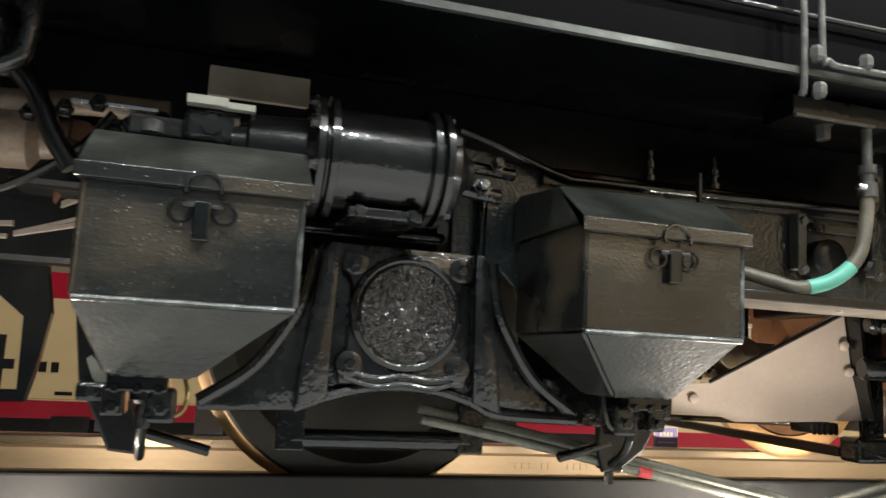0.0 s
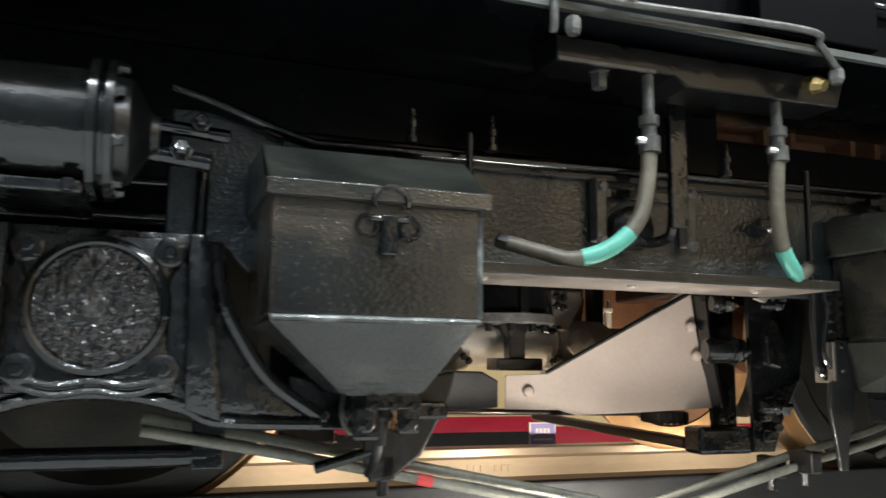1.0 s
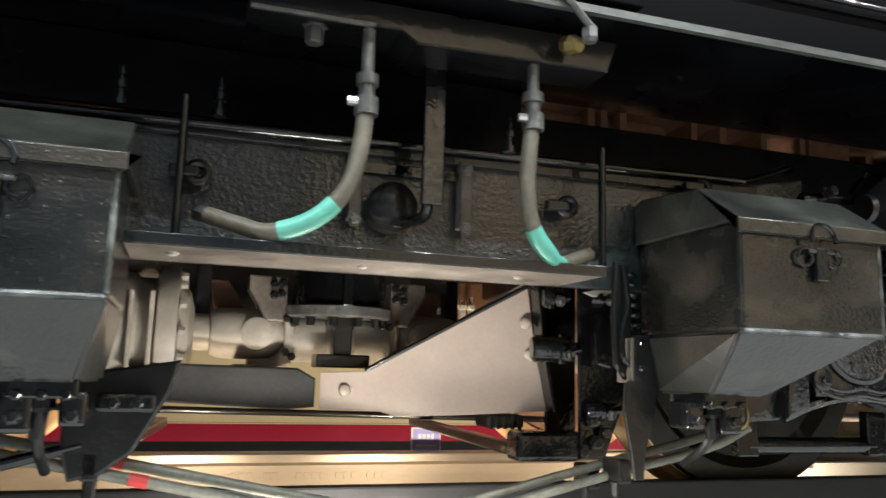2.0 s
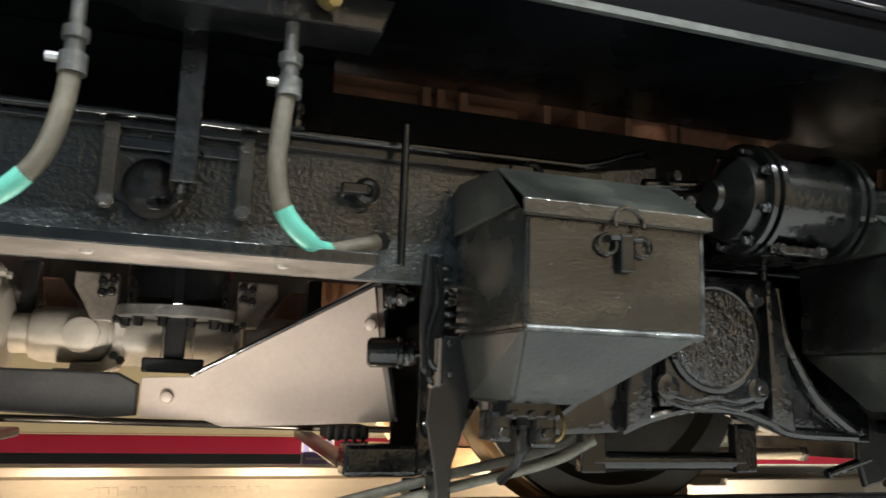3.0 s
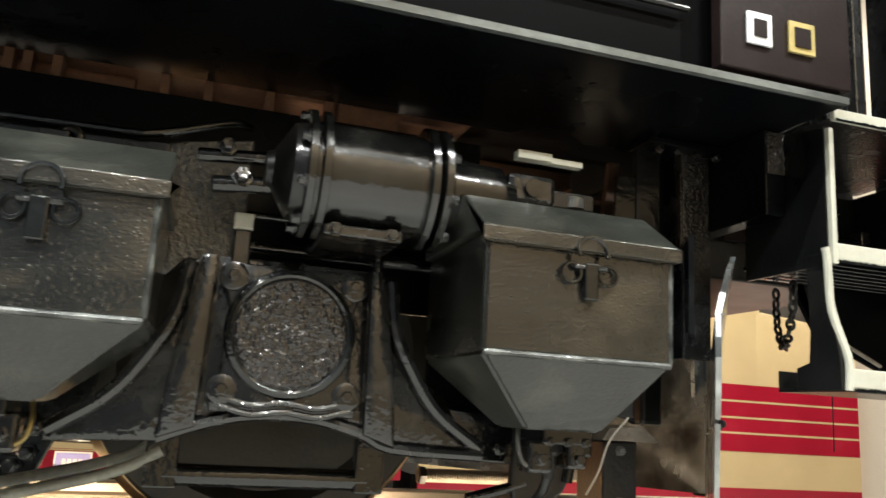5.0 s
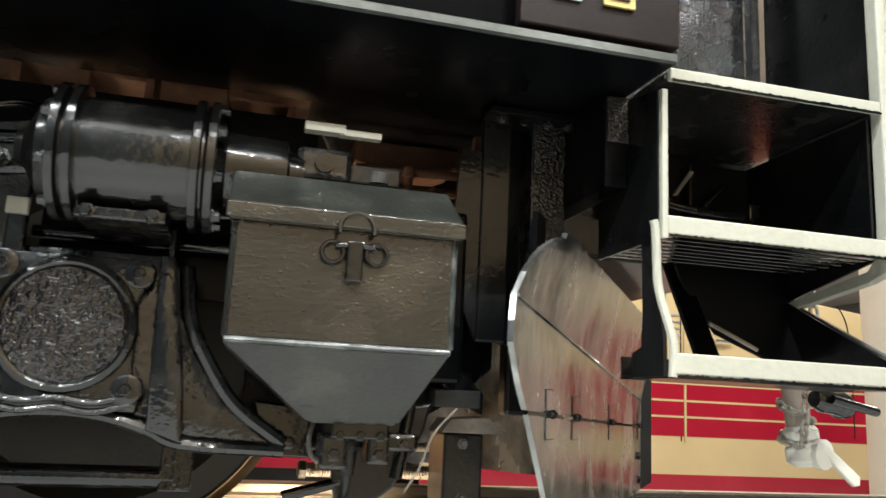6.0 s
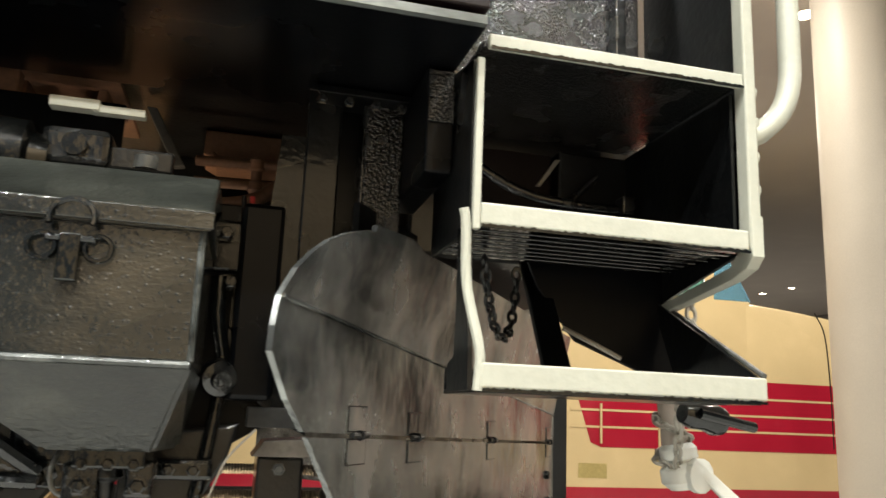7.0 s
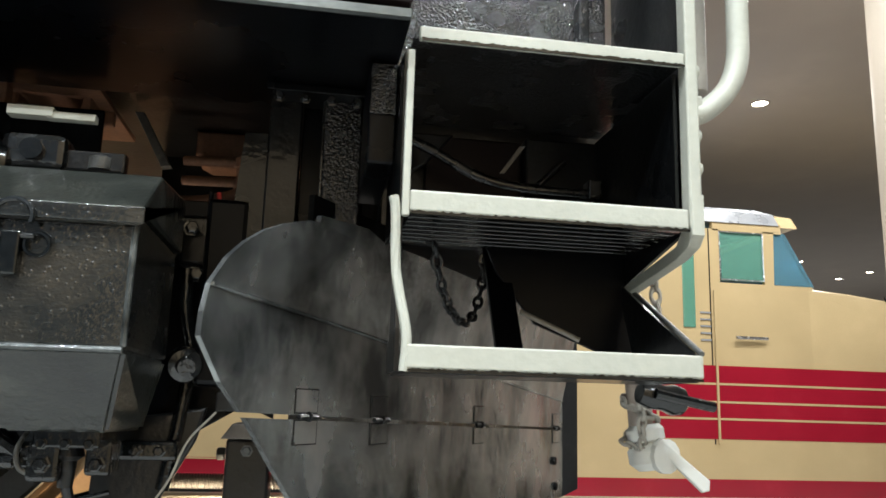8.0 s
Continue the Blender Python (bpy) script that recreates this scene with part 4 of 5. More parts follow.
for bx, by, bz in ((1.11, 0.185, 0.256), (1.578, 0.056, 0.45), (1.592, 0.052, 0.365)):
    part("bolt_head", turned(B(), (bx, by, bz), (-0.25, -1, 0), [(0, 0.016), (0.004, 0.017), (0.012, 0.014), (0.016, 0.008)], 14), BEIGE, rp, soft=True)
part("top_flange", tube(B(), [(1.16, 0.17, 0.31), (1.59, 0.055, 0.556)], 0.006, 8, False), SOOT, rp)
gear = thing("brake_rigging", (1.68, -0.05, 0.1), "black bolted brake rigging block with springs and pins", "brake rigging")
part("back_panel", prism(B(), [(1.665, 0.56), (1.86, 0.56), (1.86, 0.42), (1.84, 0.3), (1.78, 0.2), (1.74, 0.1), (1.67, 0.1)], -0.09, -0.075, "y", 0.003), BLACK, gear)
part("inner_panel", prism(B(), [(1.59, 0.56), (1.73, 0.56), (1.73, 0.1), (1.645, 0.1), (1.64, 0.22), (1.61, 0.36)], 0.05, 0.065, "y", 0.003), BLACK, gear)
part("edge_plate", prism(B(), [(1.588, 0.56), (1.6, 0.56), (1.622, 0.36), (1.648, 0.215), (1.638, 0.215), (1.61, 0.36)], 0.0, 0.05, "y", 0.002), BLACK, gear)
for gx, gy, gz, gl, gr in ((1.55, -0.045, 0.378, 0.07, 0.036), (1.59, -0.03, 0.515, 0.012, 0.028), (1.69, -0.11, 0.51, 0.012, 0.018), (1.67, -0.12, 0.225, 0.03, 0.022)):
    pin = part("pin_sleeve", turned(B(), (gx, gy, gz), (1, -0.25, 0.02), [(0, gr * 0.8), (0.008, gr), (gl, gr), (gl + 0.004, gr * 1.15), (gl + 0.014, gr * 1.15), (gl + 0.018, gr * 0.8), (gl + 0.026, gr * 0.8), (gl + 0.03, gr * 0.95), (gl + 0.04, gr * 0.95), (gl + 0.044, gr * 0.5), (gl + 0.06, gr * 0.45)], 24), BLACK, gear, soft=True)
    part("pin_nut", bolt(B(), (gx + gl + 0.02, gy - 0.035, gz - 0.01), (0.3, -1, 0), gr * 0.45, 0.012), FITTING, pin)
part("pin_bracket", prism(B(), [(1.69, 0.34), (1.73, 0.33), (1.75, 0.4), (1.73, 0.46), (1.7, 0.47), (1.685, 0.42)], -0.14, -0.11, "y", 0.006), BLACK, gear)
part("pale_gusset", prism(B(), [(1.66, 0.525), (1.76, 0.55), (1.77, 0.52), (1.69, 0.514)], -0.13, -0.115, "y", 0.002), SHAFTGREY, gear)
part("hanger_strap", prism(B(), [(1.57, 0.56), (1.605, 0.56), (1.612, 0.45), (1.605, 0.345), (1.585, 0.315), (1.568, 0.335), (1.562, 0.45)], -0.435, -0.42, "y", 0.006), SOOT, gear, "dull grey curved hanger strap")
part("hanger_hook", torus(B(), (1.598, -0.435, 0.325), (0, 1, 0), 0.016, 0.006, 18, 8), BLACK, gear, soft=True)
for k in range(7):
    part("spring_coil", torus(B(), (1.624 - 0.002 * k, -0.42, 0.4 + 0.022 * k), (0, 0.15, 1), 0.012, 0.005, 16, 6), BLACK, gear, soft=True)
part("thin_hose", tube(B(), [(1.585, -0.44, 0.55), (1.59, -0.45, 0.47), (1.575, -0.45, 0.4), (1.58, -0.45, 0.35), (1.6, -0.45, 0.335), (1.62, -0.45, 0.34)], 0.006, 8), BLACK, gear, soft=True)
br = part("side_bracket", prism(B(), [(1.6, 0.4), (1.675, 0.4), (1.677, 0.3), (1.655, 0.28), (1.645, 0.22), (1.625, 0.16), (1.62, 0.1), (1.598, 0.1), (1.59, 0.16), (1.575, 0.24), (1.58, 0.3), (1.6, 0.31)], -0.46, -0.448, "y", 0.003), SOOT, gear, "scuffed dark bracket plate")
for bz in (0.385, 0.33):
    for bx in (1.615, 1.655):
        part("bracket_bolt", bolt(B(), (bx, -0.46, bz), (0, -1, 0), 0.006, 0.006), LUMPY, br)
# pale strip paints the warm light on the bracket's left edge
part("bracket_lit_edge", box(B(), 1.592, 1.599, -0.46, -0.4, 0.3, 0.395, 0.002), TANLIT, br, "bracket edge coloured pale as lit from the left")
part("bracket_fold", box(B(), 1.668, 1.676, -0.49, -0.46, 0.3, 0.4, 0.002), BLACK, br)
for k, (nx, nz) in enumerate(((1.7, 0.2), (1.735, 0.17), (1.71, 0.145), (1.74, 0.22))):
    part("rigging_nut", bolt(B(), (nx, -0.1, nz), (-0.2, -1, 0), 0.014, 0.022), LUMPY, gear)
part("shoe_box", box(B(), 1.5, 1.68, -0.08, 0.0, 0.095, 0.17, 0.012), BLACK, gear)
part("shoe_arm", prism(B(), [(1.5, 0.0), (1.54, 0.0), (1.6, 1.08), (1.575, 1.14), (1.55, 1.08)], 0.105, 0.135, "z", 0.006), SOOT, gear)
part("far_shoe_arm", prism(B(), [(0.52, 0.4), (0.6, 0.4), (0.66, 1.02), (0.635, 1.06), (0.6, 1.02)], 0.1, 0.13, "z", 0.006), SOOT, gear)
part("far_shoe_box", box(B(), 0.42, 0.58, 0.34, 0.42, 0.1, 0.19, 0.012), SOOT, gear)
part("rubber_buffer", box(B(), 1.49, 1.6, 0.1, 0.2, 0.165, 0.2, 0.008), PITWALL, gear)
for k in range(5):
    part("buffer_rib", box(B(), 1.493 + 0.021 * k, 1.504 + 0.021 * k, 0.092, 0.1, 0.162, 0.2, 0.002), SOOT, gear)
lb = thing("stretcher_bar", (0.8, 0.3, 0.24), "dark grey stretcher bar below the drive shaft", "stretcher bar")
part("bar", prism(B(), [(0.45, 0.225), (0.96, 0.2), (1.04, 0.208), (1.04, 0.285), (0.99, 0.312), (0.6, 0.316)], 0.24, 0.3, "y", 0.006), RAILDARK, lb)
part("side_rod", rod(B(), (0.2, 0.9, 0.17), (2.1, 0.9, 0.14), 0.012), SOOT, lb, soft=True)


def brake_rods():
    t = thing("brake_rods", (0.9, -0.33, -0.02), "grey painted brake pull rods, red tape on one", "brake rods")
    for dy, dz in ((0.0, 0.0), (0.03, 0.022)):
        part("rod", tube(B(), [(0.08, -0.33 + dy, 0.205 + dz), (0.3, -0.335 + dy, 0.165 + dz), (0.63, -0.335 + dy, 0.098 + dz), (1.05, -0.335 + dy, 0.012 + dz)], 0.011, 12), RODGREY, t, soft=True)
        part("rod", tube(B(), [(1.15, -0.27 + dy, -0.03 + dz), (1.64, -0.27 + dy, 0.085 + dz), (1.9, -0.3 + dy, 0.15 + dz), (2.0, -0.32 + dy, 0.2 + dz)], 0.011, 12), RODGREY, t, soft=True)
    part("tape", tube(B(), [(0.612, -0.335, 0.1017), (0.645, -0.335, 0.0949)], 0.0125, 12), REDTAPE, t, "red tape wrap", soft=True)
    part("tape", tube(B(), [(0.575, -0.305, 0.131), (0.6, -0.305, 0.126)], 0.0125, 12), REDTAPE, t, "red tape wrap", soft=True)
    for cx, cy, cz in ((0.545, -0.32, 0.125), (1.627, -0.2, 0.075), (1.655, -0.29, 0.098)):
        b = box(B(), cx - 0.016, cx + 0.016, cy - 0.04, cy + 0.04, cz - 0.025, cz + 0.03, 0.006)
        bolt(b, (cx, cy, cz - 0.025), (0, 0, -1), 0.012, 0.03)
        part("clamp", b, SOOT, t)


brake_rods()
FLAP = [(0.688, 0.32), (0.672, 0.258), (0.615, 0.15), (0.56, 0.11), (0.51, 0.1), (0.492, 0.16), (0.497, 0.29)]
for name_x, pts in ((-0.56, [(-0.639, 0.425), (-0.615, 0.26), (-0.55, 0.128), (-0.5, 0.122), (-0.496, 0.181), (-0.53, 0.26), (-0.55, 0.425)]), (0.6, FLAP), (2.8, [(a + 2.2, b) for a, b in FLAP])):
    t = thing("wheel_flap", (name_x, -0.35, 0.12), "black rubber and steel flap hung beside the wheel", "wheel flap", "wheel flaps")
    part("flap", prism(B(), pts, -0.36, -0.34, "y", 0.006), SOOT, t)
    if name_x < 0:
        # thin white oval paints a glint on the black flap
        part("glint_patch", prism(B(), [(-0.604, 0.302), (-0.596, 0.309), (-0.582, 0.296), (-0.564, 0.272), (-0.556, 0.252), (-0.56, 0.241), (-0.57, 0.243), (-0.59, 0.266)], -0.366, -0.36, "y", 0.001), WHITE, t, "white patch put in for a glint")
    part("flap_arm", rod(B(), (name_x + 0.07 * (1 if name_x < 0 else -1), -0.35, 0.165), (name_x + 0.2 * (1 if name_x < 0 else -1), -0.35, 0.13), 0.011), BLACK, t)
    part("flap_bracket", box(B(), name_x - 0.05, name_x + 0.05, -0.42, -0.33, 0.225, 0.26, 0.008), BLACK, t)
    for k in range(2):
        part("bracket_nut", bolt(B(), (name_x - 0.02 + 0.04 * k, -0.42, 0.242), (0, -1, 0), 0.009), LUMPY, t)

# gear between the last sand box and the plough
gi = thing("guard_iron", (2.95, -0.32, 0.1), "black guard iron plates and brackets before the plough", "guard iron")
part("lug_plate", prism(B(), [(2.87, 0.665), (2.92, 0.66), (2.97, 0.643), (2.995, 0.595), (2.97, 0.567), (2.94, 0.572), (2.87, 0.605)], -0.34, -0.31, "y", 0.006), LIDPAINT, gi, "dull grey lug plate")
part("pivot_boss", turned(B(), (2.964, -0.285, 0.616), (0, -1, 0), [(0, 0.034), (0.05, 0.034), (0.055, 0.028), (0.058, 0.015), (0.066, 0.013), (0.07, 0.008)], 20), LUMPY, gi, soft=True)
part("diagonal", prism(B(), [(2.85, 0.5), (2.884, 0.47), (3.01, 0.345), (3.01, 0.3), (2.944, 0.33), (2.85, 0.43)], -0.32, -0.3, "y", 0.004), PANELBLACK, gi)
part("cross_box", box(B(), 2.9, 3.0, -0.33, -0.22, 0.313, 0.35, 0.003), RAILDARK, gi)
part("lower_box", box(B(), 2.925, 3.01, -0.33, -0.2, 0.08, 0.262, 0.006), SOOT, gi)
for bz in (0.24, 0.13):
    part("box_screw", bolt(B(), (2.965, -0.33, bz), (0, -1, 0), 0.009), FITTING, gi)
part("bare_wire", tube(B(), [(2.915, -0.45, 0.313), (2.871, -0.45, 0.262), (2.847, -0.45, 0.2), (2.82, -0.45, 0.155)], 0.0022, 6), SHAFTGREY, gi, "thin bare wire", soft=True)
# dark backdrop put in for the black gap before the plough
part("dark_backdrop", prism(B(), [(2.66, 0.26), (2.66, 0.74), (3.04, 0.74), (3.04, 0.4), (2.96, 0.33), (2.86, 0.27)], -0.275, -0.265, "y", 0.003), SKIRT, gi)
part("red_lever", prism(B(), [(2.965, 0.62), (2.98, 0.625), (3.004, 0.555), (2.992, 0.55)], -0.32, -0.312, "y", 0.002), REDTAPE, gi, "red painted lever")
part("sheet_angle", box(B(), 2.852, 2.864, -0.3, -0.275, 0.36, 0.72, 0.002), PANELBLACK, gi)
for k in range(3):
    part("sheet_bolt", bolt(B(), (2.9 + 0.05 * k, -0.275, 0.7), (0, -1, 0), 0.01), LUMPY, gi)
for k in range(2):
    part("red_lead", tube(B(), [(2.86 + 0.015 * k, -0.35, 0.74), (2.865 + 0.02 * k, -0.36, 0.66), (2.88 + 0.02 * k, -0.35, 0.58), (2.885 + 0.01 * k, -0.34, 0.5)], 0.005, 8), REDTAPE if k else SOOT, gi, "thin flexible lead", soft=True)
part("hood_plate", prism(B(), [(2.915, 0.262), (2.935, 0.29), (3.02, 0.296), (3.06, 0.262)], -0.34, -0.22, "y", 0.003), TANLIT, gi, "pale folded hood over the lower box")
part("dark_block", box(B(), 2.81, 2.87, -0.36, -0.3, 0.59, 0.69, 0.008), PANELBLACK, gi)
for k, (px, pz) in enumerate(((2.8, 0.7), (2.83, 0.66), (2.8, 0.62), (2.845, 0.57))):
    part("clutter_nut", bolt(B(), (px, -0.37, pz), (0.3, -1, 0), 0.012, 0.02), LUMPY, gi)
part("drop_pipe", tube(B(), [(2.83, -0.37, 0.58), (2.835, -0.37, 0.5), (2.85, -0.36, 0.42), (2.84, -0.36, 0.3), (2.82, -0.36, 0.17)], 0.013, 12), BLACK, gi, soft=True)
part("elbow_casting", turned(B(), (2.84, -0.38, 0.4), (0.3, -1, -0.2), [(0, 0.03), (0.012, 0.034), (0.03, 0.03), (0.034, 0.018), (0.05, 0.016)], 18), LUMPY, gi, soft=True)

def conduit(x0, x1, y, z, r):
    t = thing("ribbed_conduit", (x0, y, z), "dusty ribbed flexible conduit lit warm from below", "conduit", "ribbed conduits")
    n = int((x1 - x0) / 0.0075)
    prof = [(0.0, r * 0.8)]
    for k in range(n):
        prof += [(0.0075 * k + 0.001, r * 0.8), (0.0075 * k + 0.003, r), (0.0075 * k + 0.005, r), (0.0075 * k + 0.007, r * 0.8)]
    part("sleeve", turned(B(), (x0, y, z), (1, 0, 0), prof, 14), SHAFTGREY, t, soft=True)
    for ex in (x0 - 0.02, x1 - 0.006):
        part("end_nut", turned(B(), (ex, y, z), (1, 0, 0), [(0, r), (0.004, r * 1.35), (0.02, r * 1.35), (0.024, r)], 6), FITTING, t)


conduit(2.7, 3.12, 0.3, 0.122, 0.02)
conduit(2.86, 3.1, 0.34, 0.19, 0.014)

# clutter towards the rear of the bogie
cl = thing("rear_linkage", (-0.8, -0.35, 0.5), "grubby rear linkage of rods, pipes and brackets", "linkage")
part("link_rod", tube(B(), [(-1.0, -0.35, 0.79), (-0.8, -0.35, 0.795), (-0.66, -0.35, 0.808), (-0.5, -0.36, 0.808)], 0.024, 16), RODBROWN, cl, "grubby brown-grey pull rod", soft=True)
part("link_rod", rod(B(), (-0.95, -0.2, 0.8), (-0.4, -0.25, 0.79), 0.018, 16), SOOT, cl, soft=True)
part("bent_pipe", tube(B(), [(-0.72, -0.6, 0.95), (-0.72, -0.6, 0.84), (-0.75, -0.6, 0.79), (-0.9, -0.6, 0.74)], 0.017), LUMPY, cl, soft=True)
part("brown_bracket", prism(B(), [(-0.72, 0.62), (-0.68, 0.72), (-0.55, 0.66), (-0.5, 0.6), (-0.46, 0.7), (-0.6, 0.73), (-0.72, 0.73)], -0.25, -0.2, "y", 0.005), BROWN, cl)
part("rear_block", box(B(), -1.6, -0.62, 0.15, 0.4, 0.52, 0.9, 0.02), SOOT, cl)
part("link_eye", torus(B(), (-0.42, -0.5, 0.735), (0, 1, 0), 0.022, 0.011, 20, 8), LUMPY, cl, soft=True)
part("silver_bar", box(B(), -0.68, -0.52, -0.4, -0.38, 0.795, 0.803, 0.001), CHROME, cl)
part("cable", tube(B(), [(-0.9, -0.35, 0.6), (-0.78, -0.38, 0.62), (-0.66, -0.4, 0.7), (-0.6, -0.4, 0.78)], 0.01, 8), SOOT, cl, soft=True)
part("hub_block", box(B(), -0.98, -0.78, -0.35, -0.15, 0.84, 0.93, 0.02), FITTING, cl)
part("pipe_elbow", tube(B(), [(-0.95, -0.5, 0.66), (-0.84, -0.5, 0.67), (-0.8, -0.5, 0.72), (-0.8, -0.5, 0.9)], 0.02, 12), LUMPY, cl, soft=True)
part("orange_gusset", prism(B(), [(-0.71, 0.79), (-0.66, 0.785), (-0.6, 0.74), (-0.58, 0.7), (-0.64, 0.7), (-0.67, 0.74), (-0.7, 0.75)], -0.3, -0.28, "y", 0.003), BROWN, cl)
part("brown_casting", turned(B(), (-0.85, -0.3, 0.74), (1, 0, 0), [(0, 0.05), (0.02, 0.07), (0.09, 0.07), (0.11, 0.045), (0.16, 0.04)], 24), RODBROWN, cl, soft=True)
part("bright_lip", prism(B(), [(-0.6, 0.885), (-0.5, 0.875), (-0.46, 0.865), (-0.5, 0.862), (-0.6, 0.872)], -0.33, -0.31, "y", 0.001), SHAFTGREY, cl, "pale rubbed edge")
part("rear_post", prism(B(), [(-1.1, 0.53), (-0.8, 0.545), (-0.775, 0.4), (-0.79, 0.29), (-0.814, 0.174), (-1.1, 0.172), (-1.1, 0.2), (-0.835, 0.204), (-0.84, 0.388), (-0.9, 0.438), (-1.1, 0.44)], 0.2, 0.24, "y", 0.003), SOOT, cl)
for x0, z0, x1, z1, w in ((-0.728, 0.64, -0.66, 0.675, 0.011), (-0.817, 0.562, -0.66, 0.603, 0.006), (-0.817, 0.566, -0.66, 0.618, 0.005), (-1.0, 0.57, -0.82, 0.585, 0.006), (-1.0, 0.548, -0.83, 0.555, 0.005)):
    part("bright_blade", prism(B(), [(x0, z0 - w), (x1, z1 - w), (x1, z1 + w), (x0, z0 + w * 0.3)], -0.11, -0.095, "y", 0.001), BEIGE, cl, "pale thin metal strip")
part("frame_bar", box(B(), -0.93, -0.87, 0.19, 0.2, 0.2, 0.34, 0.002), SOOT, cl)
part("frame_bar", box(B(), -0.93, -0.845, 0.188, 0.198, 0.255, 0.28, 0.002), SOOT, cl)
for k in range(6):
    part("linkage_nut", bolt(B(), (-0.75 + 0.06 * k, -0.4, 0.76 + 0.018 * (k % 3)), (0.2, -1, 0.2), 0.014, 0.02), LUMPY, cl)
part("sooty_arm", tube(B(), [(-0.82, -0.42, 0.95), (-0.79, -0.42, 0.86), (-0.74, -0.42, 0.8), (-0.7, -0.42, 0.72), (-0.66, -0.42, 0.66)], 0.02, 12), SOOT, cl, soft=True)
part("dark_case", box(B(), -0.8, -0.64, -0.3, -0.16, 0.64, 0.73, 0.015), SOOT, cl)

# ---- cab steps ----
st = thing("cab_steps", (3.45, -0.6, 0.38), "black cab steps edged in cream white paint", "steps")
part("left_plate", prism(B(), [(-0.712, 0.63), (-0.712, 0.912), (-0.47, 0.96), (-0.47, 0.63)], 3.2, 3.206, "x"), PANELBLACK, st)
part("left_edge", box(B(), 3.203, 3.215, -0.724, -0.711, 0.63, 0.912, 0.002), WHITE, st, "cream white painted edge")
part("right_plate", prism(B(), [(-0.69, 0.645), (-0.69, 1.6), (-0.36, 1.6), (-0.36, 0.575)], 3.7, 3.706, "x"), PANELBLACK, st)
rs = part("right_stile", prism(B(), [(-0.722, 0.64), (-0.722, 1.7), (-0.69, 1.7), (-0.69, 0.66)], 3.692, 3.715, "x", 0.004), WHITE, st, "cream white painted stile")
part("stile_foot", prism(B(), [(-0.7235, 0.7), (-0.7235, 0.63), (-0.705, 0.612), (-0.66, 0.598), (-0.4, 0.562), (-0.4, 0.58), (-0.66, 0.622), (-0.688, 0.65), (-0.688, 0.7)], 3.694, 3.717, "x", 0.002), WHITE, st, "scuffed pale edge")
for rz in (0.75, 0.81, 0.93):
    part("rivet", turned(B(), (3.715, -0.705, rz), (1, 0, 0), [(0, 0.014), (0.006, 0.012), (0.01, 0.005)], 12), WHITE, rs, soft=True)
part("top_tread", box(B(), 3.215, 3.69, -0.71, -0.303, 0.938, 0.95, 0.002), PEBBLE, st)
part("top_nosing", box(B(), 3.222, 3.69, -0.722, -0.708, 0.933, 0.957, 0.003), WHITE, st, "cream white painted nosing")
part("mid_nosing", box(B(), 3.215, 3.69, -0.722, -0.706, 0.638, 0.674, 0.004), WHITE, st, "cream white painted nosing")
for k in range(8):
    part("tread_slat", box(B(), 3.22, 3.69, -0.7 + 0.032 * k, -0.682 + 0.032 * k, 0.64, 0.66, 0.002), BLACK, st)
part("mid_tread", box(B(), 3.216, 3.69, -0.704, -0.44, 0.66, 0.668), PANELBLACK, st)
part("side_fillet", prism(B(), [(-0.69, 0.66), (-0.69, 0.93), (-0.242, 0.93), (-0.242, 0.66)], 3.682, 3.688, "x"), PANELBLACK, st)
# lower step hung on a bent bar
b = tube(B(), [(3.19, -0.716, 0.662), (3.194, -0.716, 0.64), (3.197, -0.716, 0.56), (3.202, -0.72, 0.52), (3.215, -0.735, 0.45), (3.216, -0.737, 0.42), (3.214, -0.737, 0.386)], 0.008, 8)
part("hanger_edge", b, WHITE, st, "cream white bent edge", soft=True)
part("hanger_plate", prism(B(), [(-0.715, 0.655), (-0.655, 0.655), (-0.66, 0.5), (-0.655, 0.44), (-0.62, 0.43), (-0.62, 0.386), (-0.735, 0.386), (-0.733, 0.45), (-0.718, 0.53)], 3.198, 3.206, "x", 0.001), PANELBLACK, st)
part("low_nosing", box(B(), 3.216, 3.695, -0.745, -0.732, 0.39, 0.427, 0.003), WHITE, st, "cream white painted nosing")
part("low_tread", box(B(), 3.212, 3.69, -0.735, -0.55, 0.384, 0.391, 0.001), PANELBLACK, st)
part("low_back", box(B(), 3.212, 3.69, -0.556, -0.55, 0.391, 0.428, 0.001), PANELBLACK, st)
part("low_side", prism(B(), [(-0.732, 0.39), (-0.732, 0.425), (-0.42, 0.585), (-0.4, 0.585), (-0.5, 0.39)], 3.69, 3.696, "x"), PANELBLACK, st)
part("low_side_edge", tube(B(), [(3.697, -0.735, 0.43), (3.71, -0.41, 0.585)], 0.005, 8, False), FITTING, st)
part("brace", prism(B(), [(-0.37, 0.662), (-0.352, 0.662), (-0.49, 0.43), (-0.512, 0.43)], 3.412, 3.464, "x", 0.003), SKIRT, st)
part("apron", prism(B(), [(3.4, 0.672), (3.7, 0.672), (3.72, 0.57), (3.765, 0.52), (3.766, 0.445), (3.652, 0.445), (3.508, 0.5), (3.428, 0.6)], -0.42, -0.41, "y", 0.002), SKIRT, st)
